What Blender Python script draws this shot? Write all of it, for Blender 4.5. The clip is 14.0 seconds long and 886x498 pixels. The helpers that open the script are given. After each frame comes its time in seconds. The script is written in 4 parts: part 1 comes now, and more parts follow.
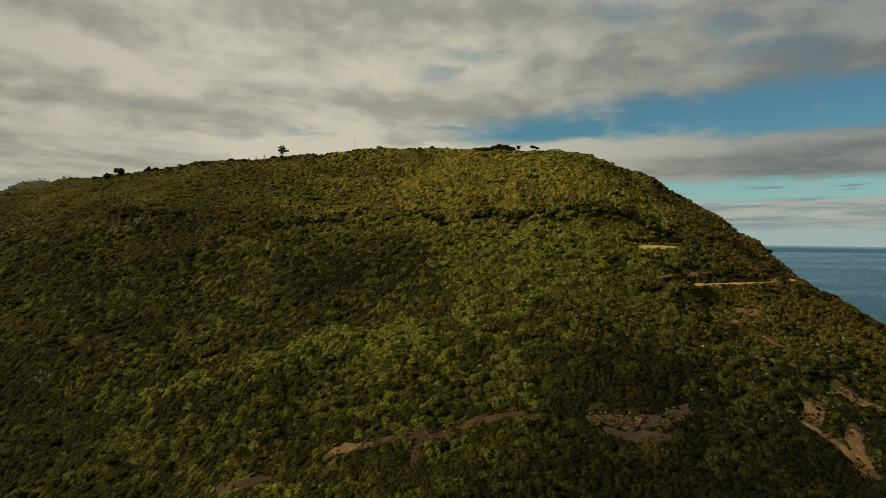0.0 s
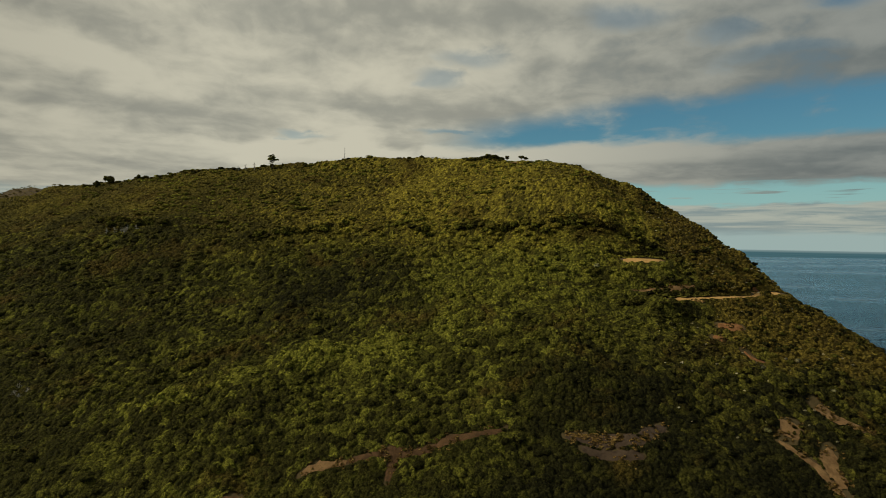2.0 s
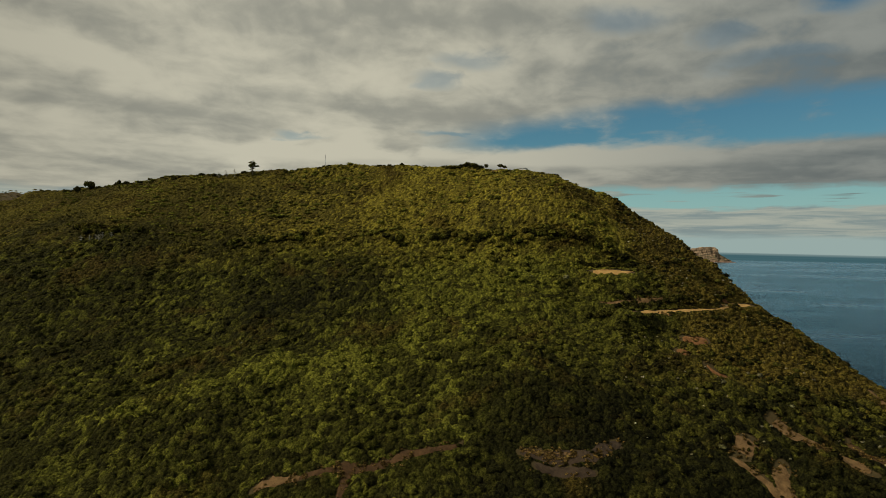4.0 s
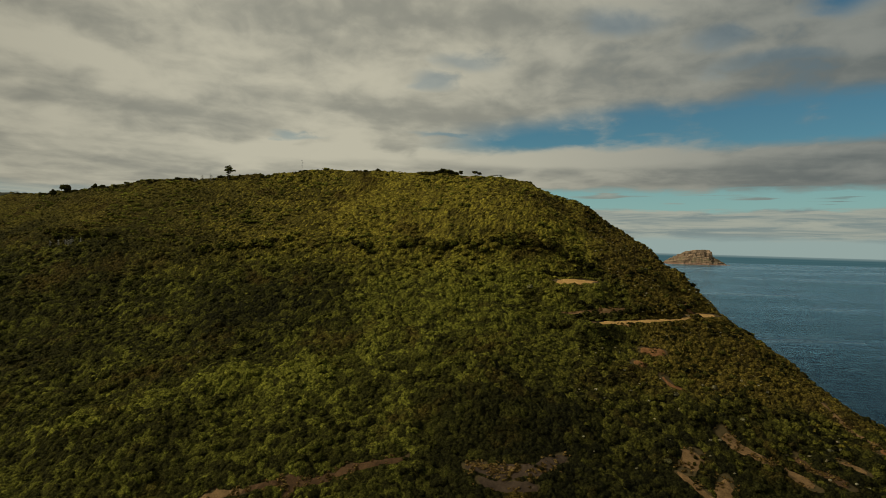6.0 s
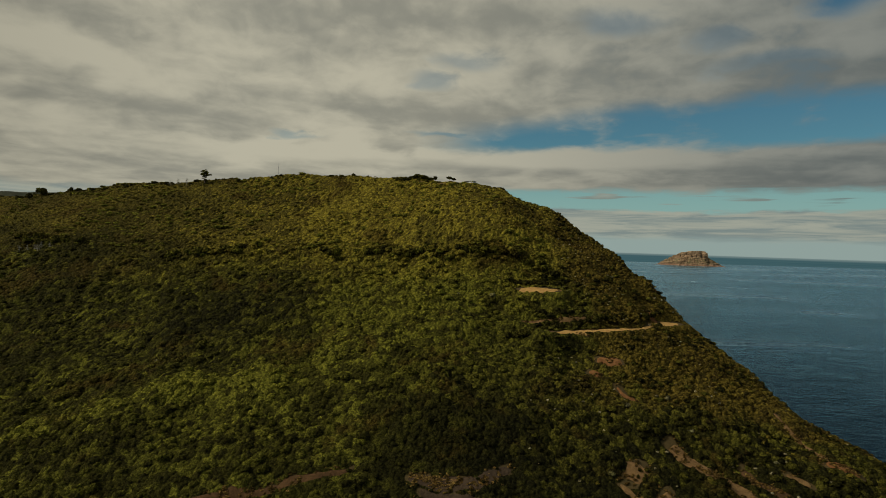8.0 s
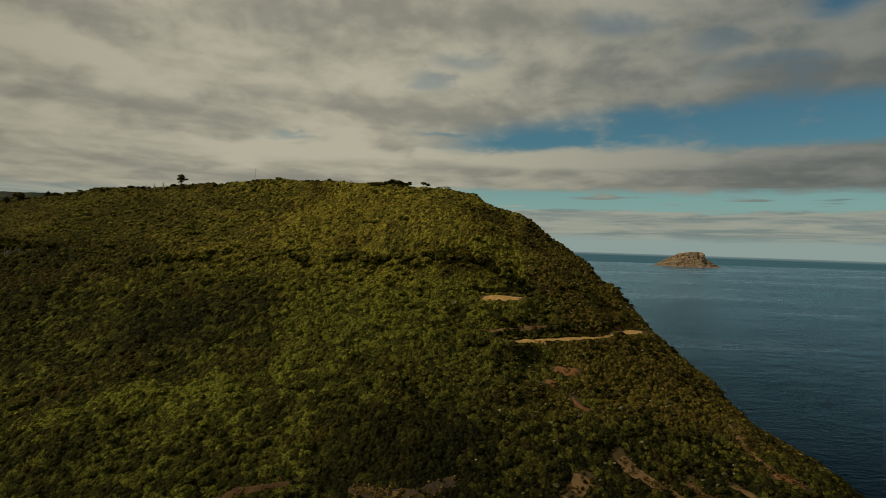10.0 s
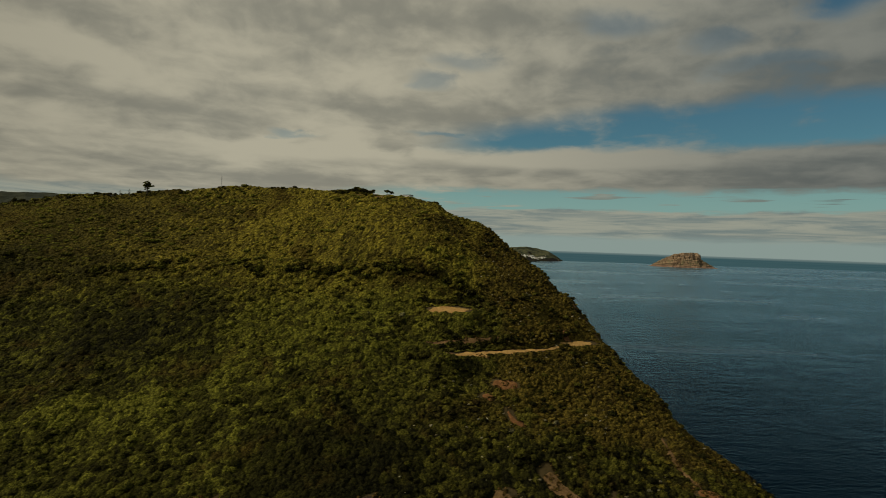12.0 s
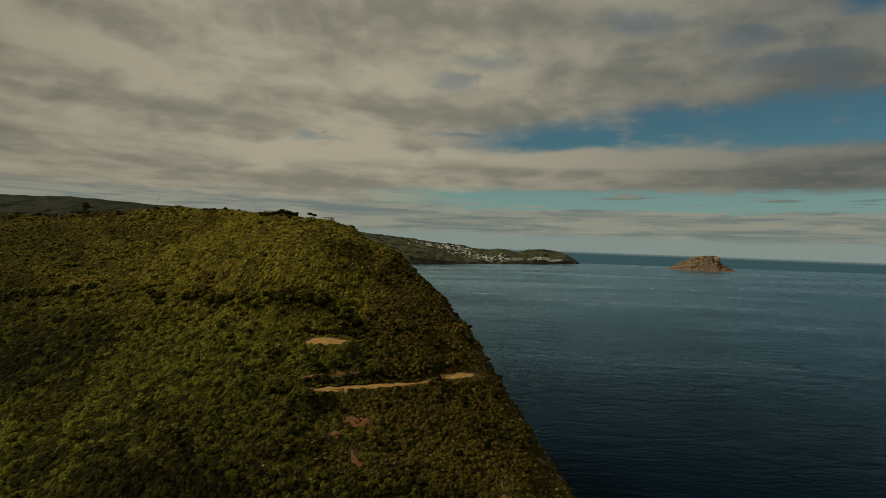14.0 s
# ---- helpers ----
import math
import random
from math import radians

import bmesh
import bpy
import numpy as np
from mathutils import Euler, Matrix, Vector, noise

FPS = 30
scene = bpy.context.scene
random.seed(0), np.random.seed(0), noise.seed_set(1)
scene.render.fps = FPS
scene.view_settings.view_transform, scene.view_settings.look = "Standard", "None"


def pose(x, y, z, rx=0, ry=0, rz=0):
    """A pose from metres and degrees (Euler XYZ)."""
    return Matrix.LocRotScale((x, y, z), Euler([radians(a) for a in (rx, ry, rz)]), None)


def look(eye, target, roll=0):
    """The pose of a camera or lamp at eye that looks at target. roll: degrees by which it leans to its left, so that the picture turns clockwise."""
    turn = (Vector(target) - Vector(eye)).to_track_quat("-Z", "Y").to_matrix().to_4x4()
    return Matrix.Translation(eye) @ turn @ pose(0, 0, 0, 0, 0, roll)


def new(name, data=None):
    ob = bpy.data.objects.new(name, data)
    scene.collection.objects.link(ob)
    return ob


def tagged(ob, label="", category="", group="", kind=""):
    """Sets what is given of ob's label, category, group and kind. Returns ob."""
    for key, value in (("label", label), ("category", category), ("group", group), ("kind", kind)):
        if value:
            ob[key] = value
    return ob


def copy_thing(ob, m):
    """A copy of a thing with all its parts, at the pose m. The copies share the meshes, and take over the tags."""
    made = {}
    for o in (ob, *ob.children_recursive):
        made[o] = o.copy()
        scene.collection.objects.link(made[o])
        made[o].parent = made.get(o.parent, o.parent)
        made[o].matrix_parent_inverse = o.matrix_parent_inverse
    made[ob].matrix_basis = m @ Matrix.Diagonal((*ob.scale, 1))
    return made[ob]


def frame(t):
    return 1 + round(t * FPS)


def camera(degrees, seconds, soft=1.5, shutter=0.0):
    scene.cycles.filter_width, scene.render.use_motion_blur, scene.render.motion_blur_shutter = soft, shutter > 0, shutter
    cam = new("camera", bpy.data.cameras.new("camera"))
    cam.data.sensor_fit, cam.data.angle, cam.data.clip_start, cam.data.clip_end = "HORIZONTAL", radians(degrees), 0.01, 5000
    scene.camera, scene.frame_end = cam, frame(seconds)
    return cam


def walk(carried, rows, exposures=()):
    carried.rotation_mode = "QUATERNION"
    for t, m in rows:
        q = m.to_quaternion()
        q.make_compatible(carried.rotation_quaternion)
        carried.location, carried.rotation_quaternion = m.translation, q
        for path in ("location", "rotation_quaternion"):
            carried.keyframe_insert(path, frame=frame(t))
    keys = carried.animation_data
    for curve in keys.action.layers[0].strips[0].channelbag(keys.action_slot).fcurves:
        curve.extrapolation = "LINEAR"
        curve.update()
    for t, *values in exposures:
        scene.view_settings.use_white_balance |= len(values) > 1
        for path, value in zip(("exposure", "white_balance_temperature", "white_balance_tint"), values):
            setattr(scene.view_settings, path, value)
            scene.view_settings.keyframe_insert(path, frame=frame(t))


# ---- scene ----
cam = camera(73.9, 14.0, soft=0.4, shutter=0.4)
METRES, EYE, TILT, LEAN, TURN = 140.0, 94.0, -1.15, -0.65, 0.0
ROWS = [
    (0.0, 0.0, 0.0, 0.0, 0.0, 0.0, -0.0),
    (0.5, 0.0042, -0.0003, 0.0055, 0.02, 0.1, -0.04),
    (1.0, 0.0135, -0.0004, 0.0122, -0.03, 0.21, -0.09),
    (1.5, 0.0264, -0.0006, 0.0192, -0.08, 0.29, -0.13),
    (2.0, 0.0409, -0.0007, 0.0258, -0.14, 0.34, -0.19),
    (2.5, 0.0576, -0.0013, 0.0326, -0.2, 0.39, -0.23),
    (3.0, 0.076, -0.0018, 0.039, -0.27, 0.44, -0.3),
    (5.5, 0.1832, -0.0032, 0.0694, -0.67, 0.59, -0.75),
    (6.0, 0.2068, -0.0039, 0.0753, -0.77, 0.6, -0.82),
    (6.5, 0.2306, -0.0046, 0.0812, -0.87, 0.62, -0.9),
    (7.0, 0.255, -0.0056, 0.0876, -0.9, 0.61, -0.95),
    (7.5, 0.2796, -0.0065, 0.0938, -0.94, 0.61, -1.0),
    (8.0, 0.3045, -0.0074, 0.1004, -0.97, 0.58, -1.04),
    (10.5, 0.4325, -0.0102, 0.1305, -1.06, 0.61, -1.15),
    (11.0, 0.4579, -0.011, 0.1374, -1.1, 0.59, -1.17),
    (11.5, 0.4838, -0.0118, 0.1437, -1.14, 0.57, -1.18),
    (12.0, 0.5502, -0.0134, 0.1606, -1.16, 0.57, -1.23),
    (12.5, 0.6523, -0.0161, 0.1855, -1.19, 0.61, -1.37),
    (13.0, 0.7611, -0.0191, 0.2123, -1.25, 0.57, -1.45),
    (13.5, 0.8632, -0.0217, 0.2369, -1.24, 0.53, -1.42),
    (14.0, 0.9621, -0.0177, 0.2591, 1.07, 0.59, -1.37),
]
EXPOSURES = [(0.0, 0.30, 6750, 8), (3.0, 0.24, 6750, 8), (6.5, 0.08, 6850, 8), (11.0, -0.12, 7000, 8), (12.5, -0.22, 7100, 8), (14.0, -0.36, 7250, 9)]
walk(cam, [(t, pose(0, 0, EYE, TILT, LEAN, TURN) @ pose(METRES * x, METRES * y, METRES * z, 90 + pitch, roll, yaw)) for t, x, y, z, yaw, pitch, roll in ROWS], EXPOSURES)


# ---- world, sun, exposure ----
def link(tree, a, b):
    tree.links.new(a, b)


def maths(tree, op, a, b=None, c=None, clamp=False):
    n = tree.nodes.new("ShaderNodeMath")
    n.operation, n.use_clamp = op, clamp
    for i, v in enumerate((a, b, c)):
        if v is None:
            continue
        if isinstance(v, (int, float)):
            n.inputs[i].default_value = v
        else:
            link(tree, v, n.inputs[i])
    return n.outputs[0]


def ramp(tree, v, lo, hi, out_lo=0.0, out_hi=1.0):
    n = tree.nodes.new("ShaderNodeMapRange")
    n.interpolation_type = "SMOOTHSTEP"
    link(tree, v, n.inputs[0])
    for i, x in enumerate((lo, hi, out_lo, out_hi)):
        n.inputs[i + 1].default_value = x
    return n.outputs[0]


def mix(tree, f, a, b, blend="MIX"):
    n = tree.nodes.new("ShaderNodeMix")
    n.data_type, n.blend_type = "RGBA", blend
    for k, v in ((0, f), (6, a), (7, b)):
        if isinstance(v, (int, float)):
            n.inputs[k].default_value = v
        elif isinstance(v, tuple):
            n.inputs[k].default_value = (*v, 1)
        else:
            link(tree, v, n.inputs[k])
    return n.outputs[2]


def noise_tex(tree, vec, scale, detail=4, rough=0.55, distort=0.0):
    n = tree.nodes.new("ShaderNodeTexNoise")
    n.inputs["Scale"].default_value, n.inputs["Detail"].default_value = scale, detail
    n.inputs["Roughness"].default_value, n.inputs["Distortion"].default_value = rough, distort
    if vec is not None:
        link(tree, vec, n.inputs["Vector"])
    return n.outputs["Fac"]


def vec3(tree, x, y, z):
    n = tree.nodes.new("ShaderNodeCombineXYZ")
    for i, v in enumerate((x, y, z)):
        if isinstance(v, (int, float)):
            n.inputs[i].default_value = v
        else:
            link(tree, v, n.inputs[i])
    return n.outputs[0]


SUN_AZ, SUN_UP = radians(-98), radians(42)  # azimuth from +y towards +x
world = bpy.data.worlds.new("cloudy_sky")
scene.world = world
world.use_nodes = True
wt = world.node_tree
wt.nodes.clear()
coord = wt.nodes.new("ShaderNodeTexCoord").outputs["Generated"]
sep = wt.nodes.new("ShaderNodeSeparateXYZ")
link(wt, coord, sep.inputs[0])
sx, sy, sz = sep.outputs
az = maths(wt, "ARCTAN2", sx, sy)
blue = wt.nodes.new("ShaderNodeTexSky")
blue.sky_type, blue.sun_disc = "NISHITA", False
blue.sun_elevation, blue.sun_rotation = SUN_UP, SUN_AZ
blue.altitude, blue.air_density, blue.dust_density, blue.ozone_density = 100, 1.0, 0.6, 2.0
clear_sky = mix(wt, 1.0, blue.outputs[0], (0.028, 0.050, 0.050), "MULTIPLY")


def wnoise(u, v, w, detail=4, rough=0.5, distort=0.2):
    return noise_tex(wt, vec3(wt, u, v, w), 1.0, detail, rough, distort)


def times(v, k):
    return maths(wt, "MULTIPLY", v, k)


def plus(a, b):
    return maths(wt, "ADD", a, b)


def opening(az0, el0, wide, tall):
    """1 at the middle of a hole in the deck, falling to 0 at its rim."""
    u = times(maths(wt, "SUBTRACT", azw, az0), 1 / wide)
    v = times(maths(wt, "SUBTRACT", elw, el0), 1 / tall)
    return ramp(wt, maths(wt, "SQRT", plus(times(u, u), times(v, v))), 1.25, 0.25)


# height over the horizon, squeezed towards it as a deck of cloud is by distance
el = maths(wt, "MAXIMUM", sz, 0.0)
lay = maths(wt, "SUBTRACT", maths(wt, "DIVIDE", 1.3, plus(el, 0.13)), times(el, 7.0))
puff = wnoise(times(az, 5.2), times(lay, 0.90), 0.3, 4, 0.50, 0.25)
roll = wnoise(plus(times(az, 2.2), times(el, 1.5)), times(lay, 0.95), 5.2, 3, 0.45, 0.2)
fine = wnoise(times(az, 17.0), times(lay, 2.1), 2.1, 5, 0.55, 0.3)
soft1 = maths(wt, "SUBTRACT", puff, 0.5)
soft2 = maths(wt, "SUBTRACT", fine, 0.5)
azw = plus(az, plus(times(soft1, 0.15), times(soft2, 0.09)))
elw = plus(el, plus(times(soft1, 0.055), times(soft2, 0.028)))
# a level gap of clear sky, ragged above and firm below, that opens to the right
upper = plus(0.180, maths(wt, "MULTIPLY", ramp(wt, azw, -0.02, 0.36), 0.040))
lower = plus(plus(0.158, times(soft2, 0.020)), times(soft1, 0.026))
gap = maths(wt, "MULTIPLY", ramp(wt, maths(wt, "SUBTRACT", upper, elw), -0.022, 0.020), ramp(wt, maths(wt, "SUBTRACT", el, lower), -0.010, 0.010))
gap = maths(wt, "MULTIPLY", gap, ramp(wt, azw, -0.06, 0.12))
# a clear strip under the long bank, and the low bank over the sea
thin = plus(el, plus(times(soft1, 0.020), times(soft2, 0.022)))
strip = maths(wt, "MULTIPLY", ramp(wt, thin, 0.057, 0.064), ramp(wt, thin, 0.100, 0.086))
strip = maths(wt, "MULTIPLY", strip, ramp(wt, plus(az, times(soft1, 0.5)), -0.22, 0.10))
gap = maths(wt, "MULTIPLY", gap, ramp(wt, plus(times(puff, 0.5), times(fine, 0.5)), 0.50, 0.68, 1.0, 0.62))
strip = maths(wt, "MULTIPLY", strip, ramp(wt, wnoise(times(az, 9.0), times(sz, 150.0), 8.8, 3, 0.5, 0.3), 0.57, 0.68, 1.0, 0.25))
clear = maths(wt, "MAXIMUM", gap, strip)
for spot in ((0.305, 0.350, 0.085, 0.028, 0.45), (0.610, 0.352, 0.070, 0.030, 0.95), (0.52, 0.275, 0.10, 0.016, 0.30), (0.00, 0.268, 0.050, 0.018, 0.40), (0.06, 0.300, 0.075, 0.016, 0.35), (0.44, 0.31, 0.05, 0.02, 0.35), (-0.22, 0.176, 0.05, 0.007, 0.40), (0.02, 0.178, 0.08, 0.008, 0.60)):
    clear = maths(wt, "MAXIMUM", clear, times(opening(*spot[:4]), spot[4]))
veiled = times(ramp(wt, plus(times(puff, 0.6), times(fine, 0.4)), 0.34, 0.50, 0.28, 0.0), ramp(wt, az, 0.1, 0.6))
dens = maths(wt, "SUBTRACT", 1.0, maths(wt, "MAXIMUM", clear, times(veiled, ramp(wt, el, 0.20, 0.26))))
rim = times(ramp(wt, maths(wt, "ABSOLUTE", maths(wt, "SUBTRACT", el, plus(lower, -0.014))), 0.020, 0.0), ramp(wt, maths(wt, "ABSOLUTE", plus(az, -0.05)), 0.65, 0.25, 0.0, 0.20))
lit = ramp(wt, plus(rim, plus(plus(times(puff, 0.75), times(roll, 0.60)), times(fine, 0.45))), 0.70, 1.10)
side = ramp(wt, az, -0.15, 0.75)
dark_c = mix(wt, side, (0.250, 0.252, 0.220), (0.116, 0.137, 0.142))
lite_c = mix(wt, side, (0.455, 0.440, 0.362), (0.205, 0.222, 0.215))
cloud_c = mix(wt, lit, dark_c, lite_c)
# dimmer at the far left; unseen cloud overhead doubled to add fill light
edge = maths(wt, "MULTIPLY", ramp(wt, az, -0.85, -0.3, 0.78, 1.0), ramp(wt, sz, 0.45, 0.8, 1.0, 2.0))
# the long bank: lit along its top, grey beneath
under = times(ramp(wt, plus(el, times(soft2, 0.03)), 0.145, 0.100), ramp(wt, az, -0.25, 0.25))
edge = maths(wt, "MULTIPLY", edge, maths(wt, "MULTIPLY_ADD", under, -0.08, 1.0))
cloud_c = mix(wt, 1.0, cloud_c, vec3(wt, edge, edge, edge), "MULTIPLY")
low = ramp(wt, thin, 0.076, 0.058)
veil = wnoise(times(az, 6.0), times(sz, 85.0), 0.4, 6, 0.64, 0.5)
banked = ramp(wt, veil, 0.36, 0.62)
low_c = mix(wt, ramp(wt, plus(sz, times(soft2, 0.012)), 0.012, 0.026), (0.262, 0.345, 0.342), mix(wt, banked, (0.180, 0.232, 0.238), (0.325, 0.350, 0.308)))
cloud_c = mix(wt, low, cloud_c, low_c)
clear2 = mix(wt, ramp(wt, sz, 0.17, 0.05, 0.0, 0.85), clear_sky, (0.225, 0.385, 0.380))
sky_c = mix(wt, dens, clear2, cloud_c)
# distant sea below the horizon line
streak = noise_tex(wt, vec3(wt, maths(wt, "MULTIPLY", az, 6.0), maths(wt, "MULTIPLY", sz, 700.0), 0.0), 1.0, 3, 0.5)
sea_c = mix(wt, streak, (0.028, 0.080, 0.104), (0.060, 0.122, 0.138))
sea_c = mix(wt, ramp(wt, sz, -0.0112, -0.0068), sea_c, (0.150, 0.215, 0.225))
below = ramp(wt, sz, -0.0062, -0.0072)
sky_c = mix(wt, below, sky_c, sea_c)
bg = wt.nodes.new("ShaderNodeBackground")
link(wt, sky_c, bg.inputs[0])
bg.inputs[1].default_value = 1.0
link(wt, bg.outputs[0], wt.nodes.new("ShaderNodeOutputWorld").inputs[0])

sun = new("sun", bpy.data.lights.new("sun", "SUN"))
sun.data.energy, sun.data.angle, sun.data.color = 2.7, radians(8), (1.0, 0.93, 0.80)
sun_from = Vector((math.sin(SUN_AZ) * math.cos(SUN_UP), math.cos(SUN_AZ) * math.cos(SUN_UP), math.sin(SUN_UP)))
sun.matrix_world = look(sun_from * 600, (0, 0, 0))


# ---- materials ----
def material(name, rough=0.8, spec=0.3):
    m = bpy.data.materials.new(name)
    m.use_nodes = True
    t = m.node_tree
    b = t.nodes["Principled BSDF"]
    b.inputs["Roughness"].default_value = rough
    b.inputs["Specular IOR Level"].default_value = spec
    pos = t.nodes.new("ShaderNodeNewGeometry")
    return m, t, b, pos.outputs["Position"], pos.outputs["Random Per Island"]


def bumped(t, b, v, strength, dist):
    n = t.nodes.new("ShaderNodeBump")
    n.inputs["Strength"].default_value, n.inputs["Distance"].default_value = strength, dist
    link(t, v, n.inputs["Height"])
    link(t, n.outputs[0], b.inputs["Normal"])


def foliage(name, dark, midc, light, dry, patch=0.02, lo=0.30, hi=0.72, others=()):
    """Leaves: a colour for each crown, drifting in patches, each spray a little apart; others: palettes mixed in by the share of an attribute."""
    m, t, b, pos, isl = material(name, 0.8, 0.03)
    tone = t.nodes.new("ShaderNodeAttribute")
    tone.attribute_name = "tone"
    big = noise_tex(t, pos, patch, 3, 0.6)
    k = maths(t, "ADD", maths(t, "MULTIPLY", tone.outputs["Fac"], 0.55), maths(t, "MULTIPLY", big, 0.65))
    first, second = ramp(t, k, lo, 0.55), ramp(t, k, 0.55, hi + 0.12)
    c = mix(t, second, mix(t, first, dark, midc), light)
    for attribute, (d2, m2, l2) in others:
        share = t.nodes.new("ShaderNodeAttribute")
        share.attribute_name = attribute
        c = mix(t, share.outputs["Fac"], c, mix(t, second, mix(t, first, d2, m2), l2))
    c = mix(t, ramp(t, noise_tex(t, pos, patch * 1.9, 5, 0.66, 0.4), 0.53, 0.68, 0.0, 0.75), c, dry)
    c = mix(t, ramp(t, tone.outputs["Fac"], 0.985, 0.992, 0.0, 0.6), c, (0.17, 0.16, 0.10))
    c = mix(t, 1.0, c, mix(t, isl, (0.82, 0.82, 0.83), (1.18, 1.18, 1.16)), "MULTIPLY")
    # leaf clumps: colour darkened in the bump's lows and lightened on its highs
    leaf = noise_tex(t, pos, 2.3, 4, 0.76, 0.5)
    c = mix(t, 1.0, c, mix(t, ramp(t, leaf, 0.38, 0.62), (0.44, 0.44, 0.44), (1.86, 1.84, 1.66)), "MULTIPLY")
    # small rounded heads of leaves, each of its own green
    heads = t.nodes.new("ShaderNodeTexVoronoi")
    heads.inputs["Scale"].default_value = 0.95
    link(t, pos, heads.inputs["Vector"])
    own = t.nodes.new("ShaderNodeSeparateXYZ")
    link(t, heads.outputs["Color"], own.inputs[0])
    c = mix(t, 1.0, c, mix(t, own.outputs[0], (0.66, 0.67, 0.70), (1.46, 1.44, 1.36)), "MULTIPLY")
    link(t, c, b.inputs["Base Color"])
    dist = heads.outputs["Distance"]
    bumped(t, b, maths(t, "SUBTRACT", maths(t, "MULTIPLY", leaf, 0.7), maths(t, "MULTIPLY", maths(t, "MULTIPLY", dist, dist), 1.3)), 1.0, 0.9)
    thin = t.nodes.new("ShaderNodeBsdfTranslucent")
    link(t, c, thin.inputs["Color"])
    both = t.nodes.new("ShaderNodeMixShader")
    both.inputs[0].default_value = 0.16
    link(t, b.outputs[0], both.inputs[1])
    link(t, thin.outputs[0], both.inputs[2])
    link(t, both.outputs[0], t.nodes["Material Output"].inputs[0])
    return m


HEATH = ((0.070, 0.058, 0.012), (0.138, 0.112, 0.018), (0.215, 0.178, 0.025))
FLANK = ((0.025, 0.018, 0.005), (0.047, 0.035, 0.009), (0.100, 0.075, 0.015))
# shade beyond the spur painted as a darker green; dark shrubs share it
SHADE_AND_DARK_GREEN = ((0.012, 0.012, 0.004), (0.026, 0.025, 0.006), (0.072, 0.068, 0.012))
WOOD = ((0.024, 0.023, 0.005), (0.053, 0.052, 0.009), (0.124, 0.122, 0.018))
LEAF_HILL = foliage("leaf_hill", *WOOD, (0.060, 0.041, 0.009), 0.02, others=(("warm", HEATH), ("shaded", SHADE_AND_DARK_GREEN), ("flank", FLANK)))
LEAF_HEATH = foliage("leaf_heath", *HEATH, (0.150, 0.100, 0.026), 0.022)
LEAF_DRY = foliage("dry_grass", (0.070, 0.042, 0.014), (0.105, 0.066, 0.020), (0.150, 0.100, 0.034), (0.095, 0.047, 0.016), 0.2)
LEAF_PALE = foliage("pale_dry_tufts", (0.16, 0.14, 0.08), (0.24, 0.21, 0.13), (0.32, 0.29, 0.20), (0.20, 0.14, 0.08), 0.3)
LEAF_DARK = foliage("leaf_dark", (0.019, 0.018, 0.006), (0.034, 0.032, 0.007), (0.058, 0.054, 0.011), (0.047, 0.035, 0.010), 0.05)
LEAF_SHADE_AND_DARK = foliage("leaf_shade_and_dark", *SHADE_AND_DARK_GREEN, (0.042, 0.029, 0.009), 0.03)
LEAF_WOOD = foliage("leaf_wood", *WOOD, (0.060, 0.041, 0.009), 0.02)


def earthy(name, a, b2, c2, scale=0.35, rough=0.95, steep=None):
    m, t, b, pos, isl = material(name, rough, 0.15)
    n1, n2 = noise_tex(t, pos, scale, 6, 0.62, 0.3), noise_tex(t, pos, scale * 9, 5, 0.6)
    c = mix(t, ramp(t, n1, 0.35, 0.65), a, b2)
    c = mix(t, ramp(t, n2, 0.5, 0.75), c, c2)
    if steep:
        nz = t.nodes.new("ShaderNodeSeparateXYZ")
        link(t, t.nodes["Geometry"].outputs["True Normal"], nz.inputs[0])
        c = mix(t, ramp(t, maths(t, "MULTIPLY_ADD", n2, 0.15, nz.outputs[2]), 0.62, 0.48), c, steep)
    link(t, c, b.inputs["Base Color"])
    bumped(t, b, maths(t, "ADD", maths(t, "MULTIPLY", n1, 1.5), n2), 0.7, 0.35)
    return m


SOIL = earthy("undergrowth_and_litter", (0.046, 0.033, 0.012), (0.062, 0.042, 0.015), (0.036, 0.029, 0.010), 0.2, steep=(0.11, 0.060, 0.026))
TRACK = earthy("pale_dirt", (0.30, 0.168, 0.050), (0.39, 0.232, 0.074), (0.13, 0.074, 0.026), 0.5)
CLAY = earthy("ochre_clay", (0.100, 0.056, 0.021), (0.170, 0.100, 0.040), (0.062, 0.034, 0.014), 0.45)
REDDISH = earthy("red_earth", (0.128, 0.055, 0.018), (0.190, 0.088, 0.031), (0.070, 0.034, 0.013), 0.5)
RUST = earthy("rusty_tuff", (0.050, 0.026, 0.010), (0.088, 0.046, 0.018), (0.030, 0.018, 0.009), 0.5)
# dark brown, with the shade under the overhanging bank painted into it
UMBER = earthy("dark_earth_and_shade", (0.030, 0.019, 0.011), (0.054, 0.035, 0.020), (0.020, 0.014, 0.008), 0.5)
ROCK = earthy("tuff_cliff", (0.11, 0.076, 0.046), (0.16, 0.115, 0.072), (0.07, 0.055, 0.034), 0.4)
ISLET = earthy("islet_tuff", (0.120, 0.082, 0.052), (0.290, 0.205, 0.135), (0.062, 0.052, 0.030), 0.03)
it, ib = ISLET.node_tree, ISLET.node_tree.nodes["Principled BSDF"]
isp = it.nodes.new("ShaderNodeSeparateXYZ")
link(it, it.nodes["Geometry"].outputs["Position"], isp.inputs[0])
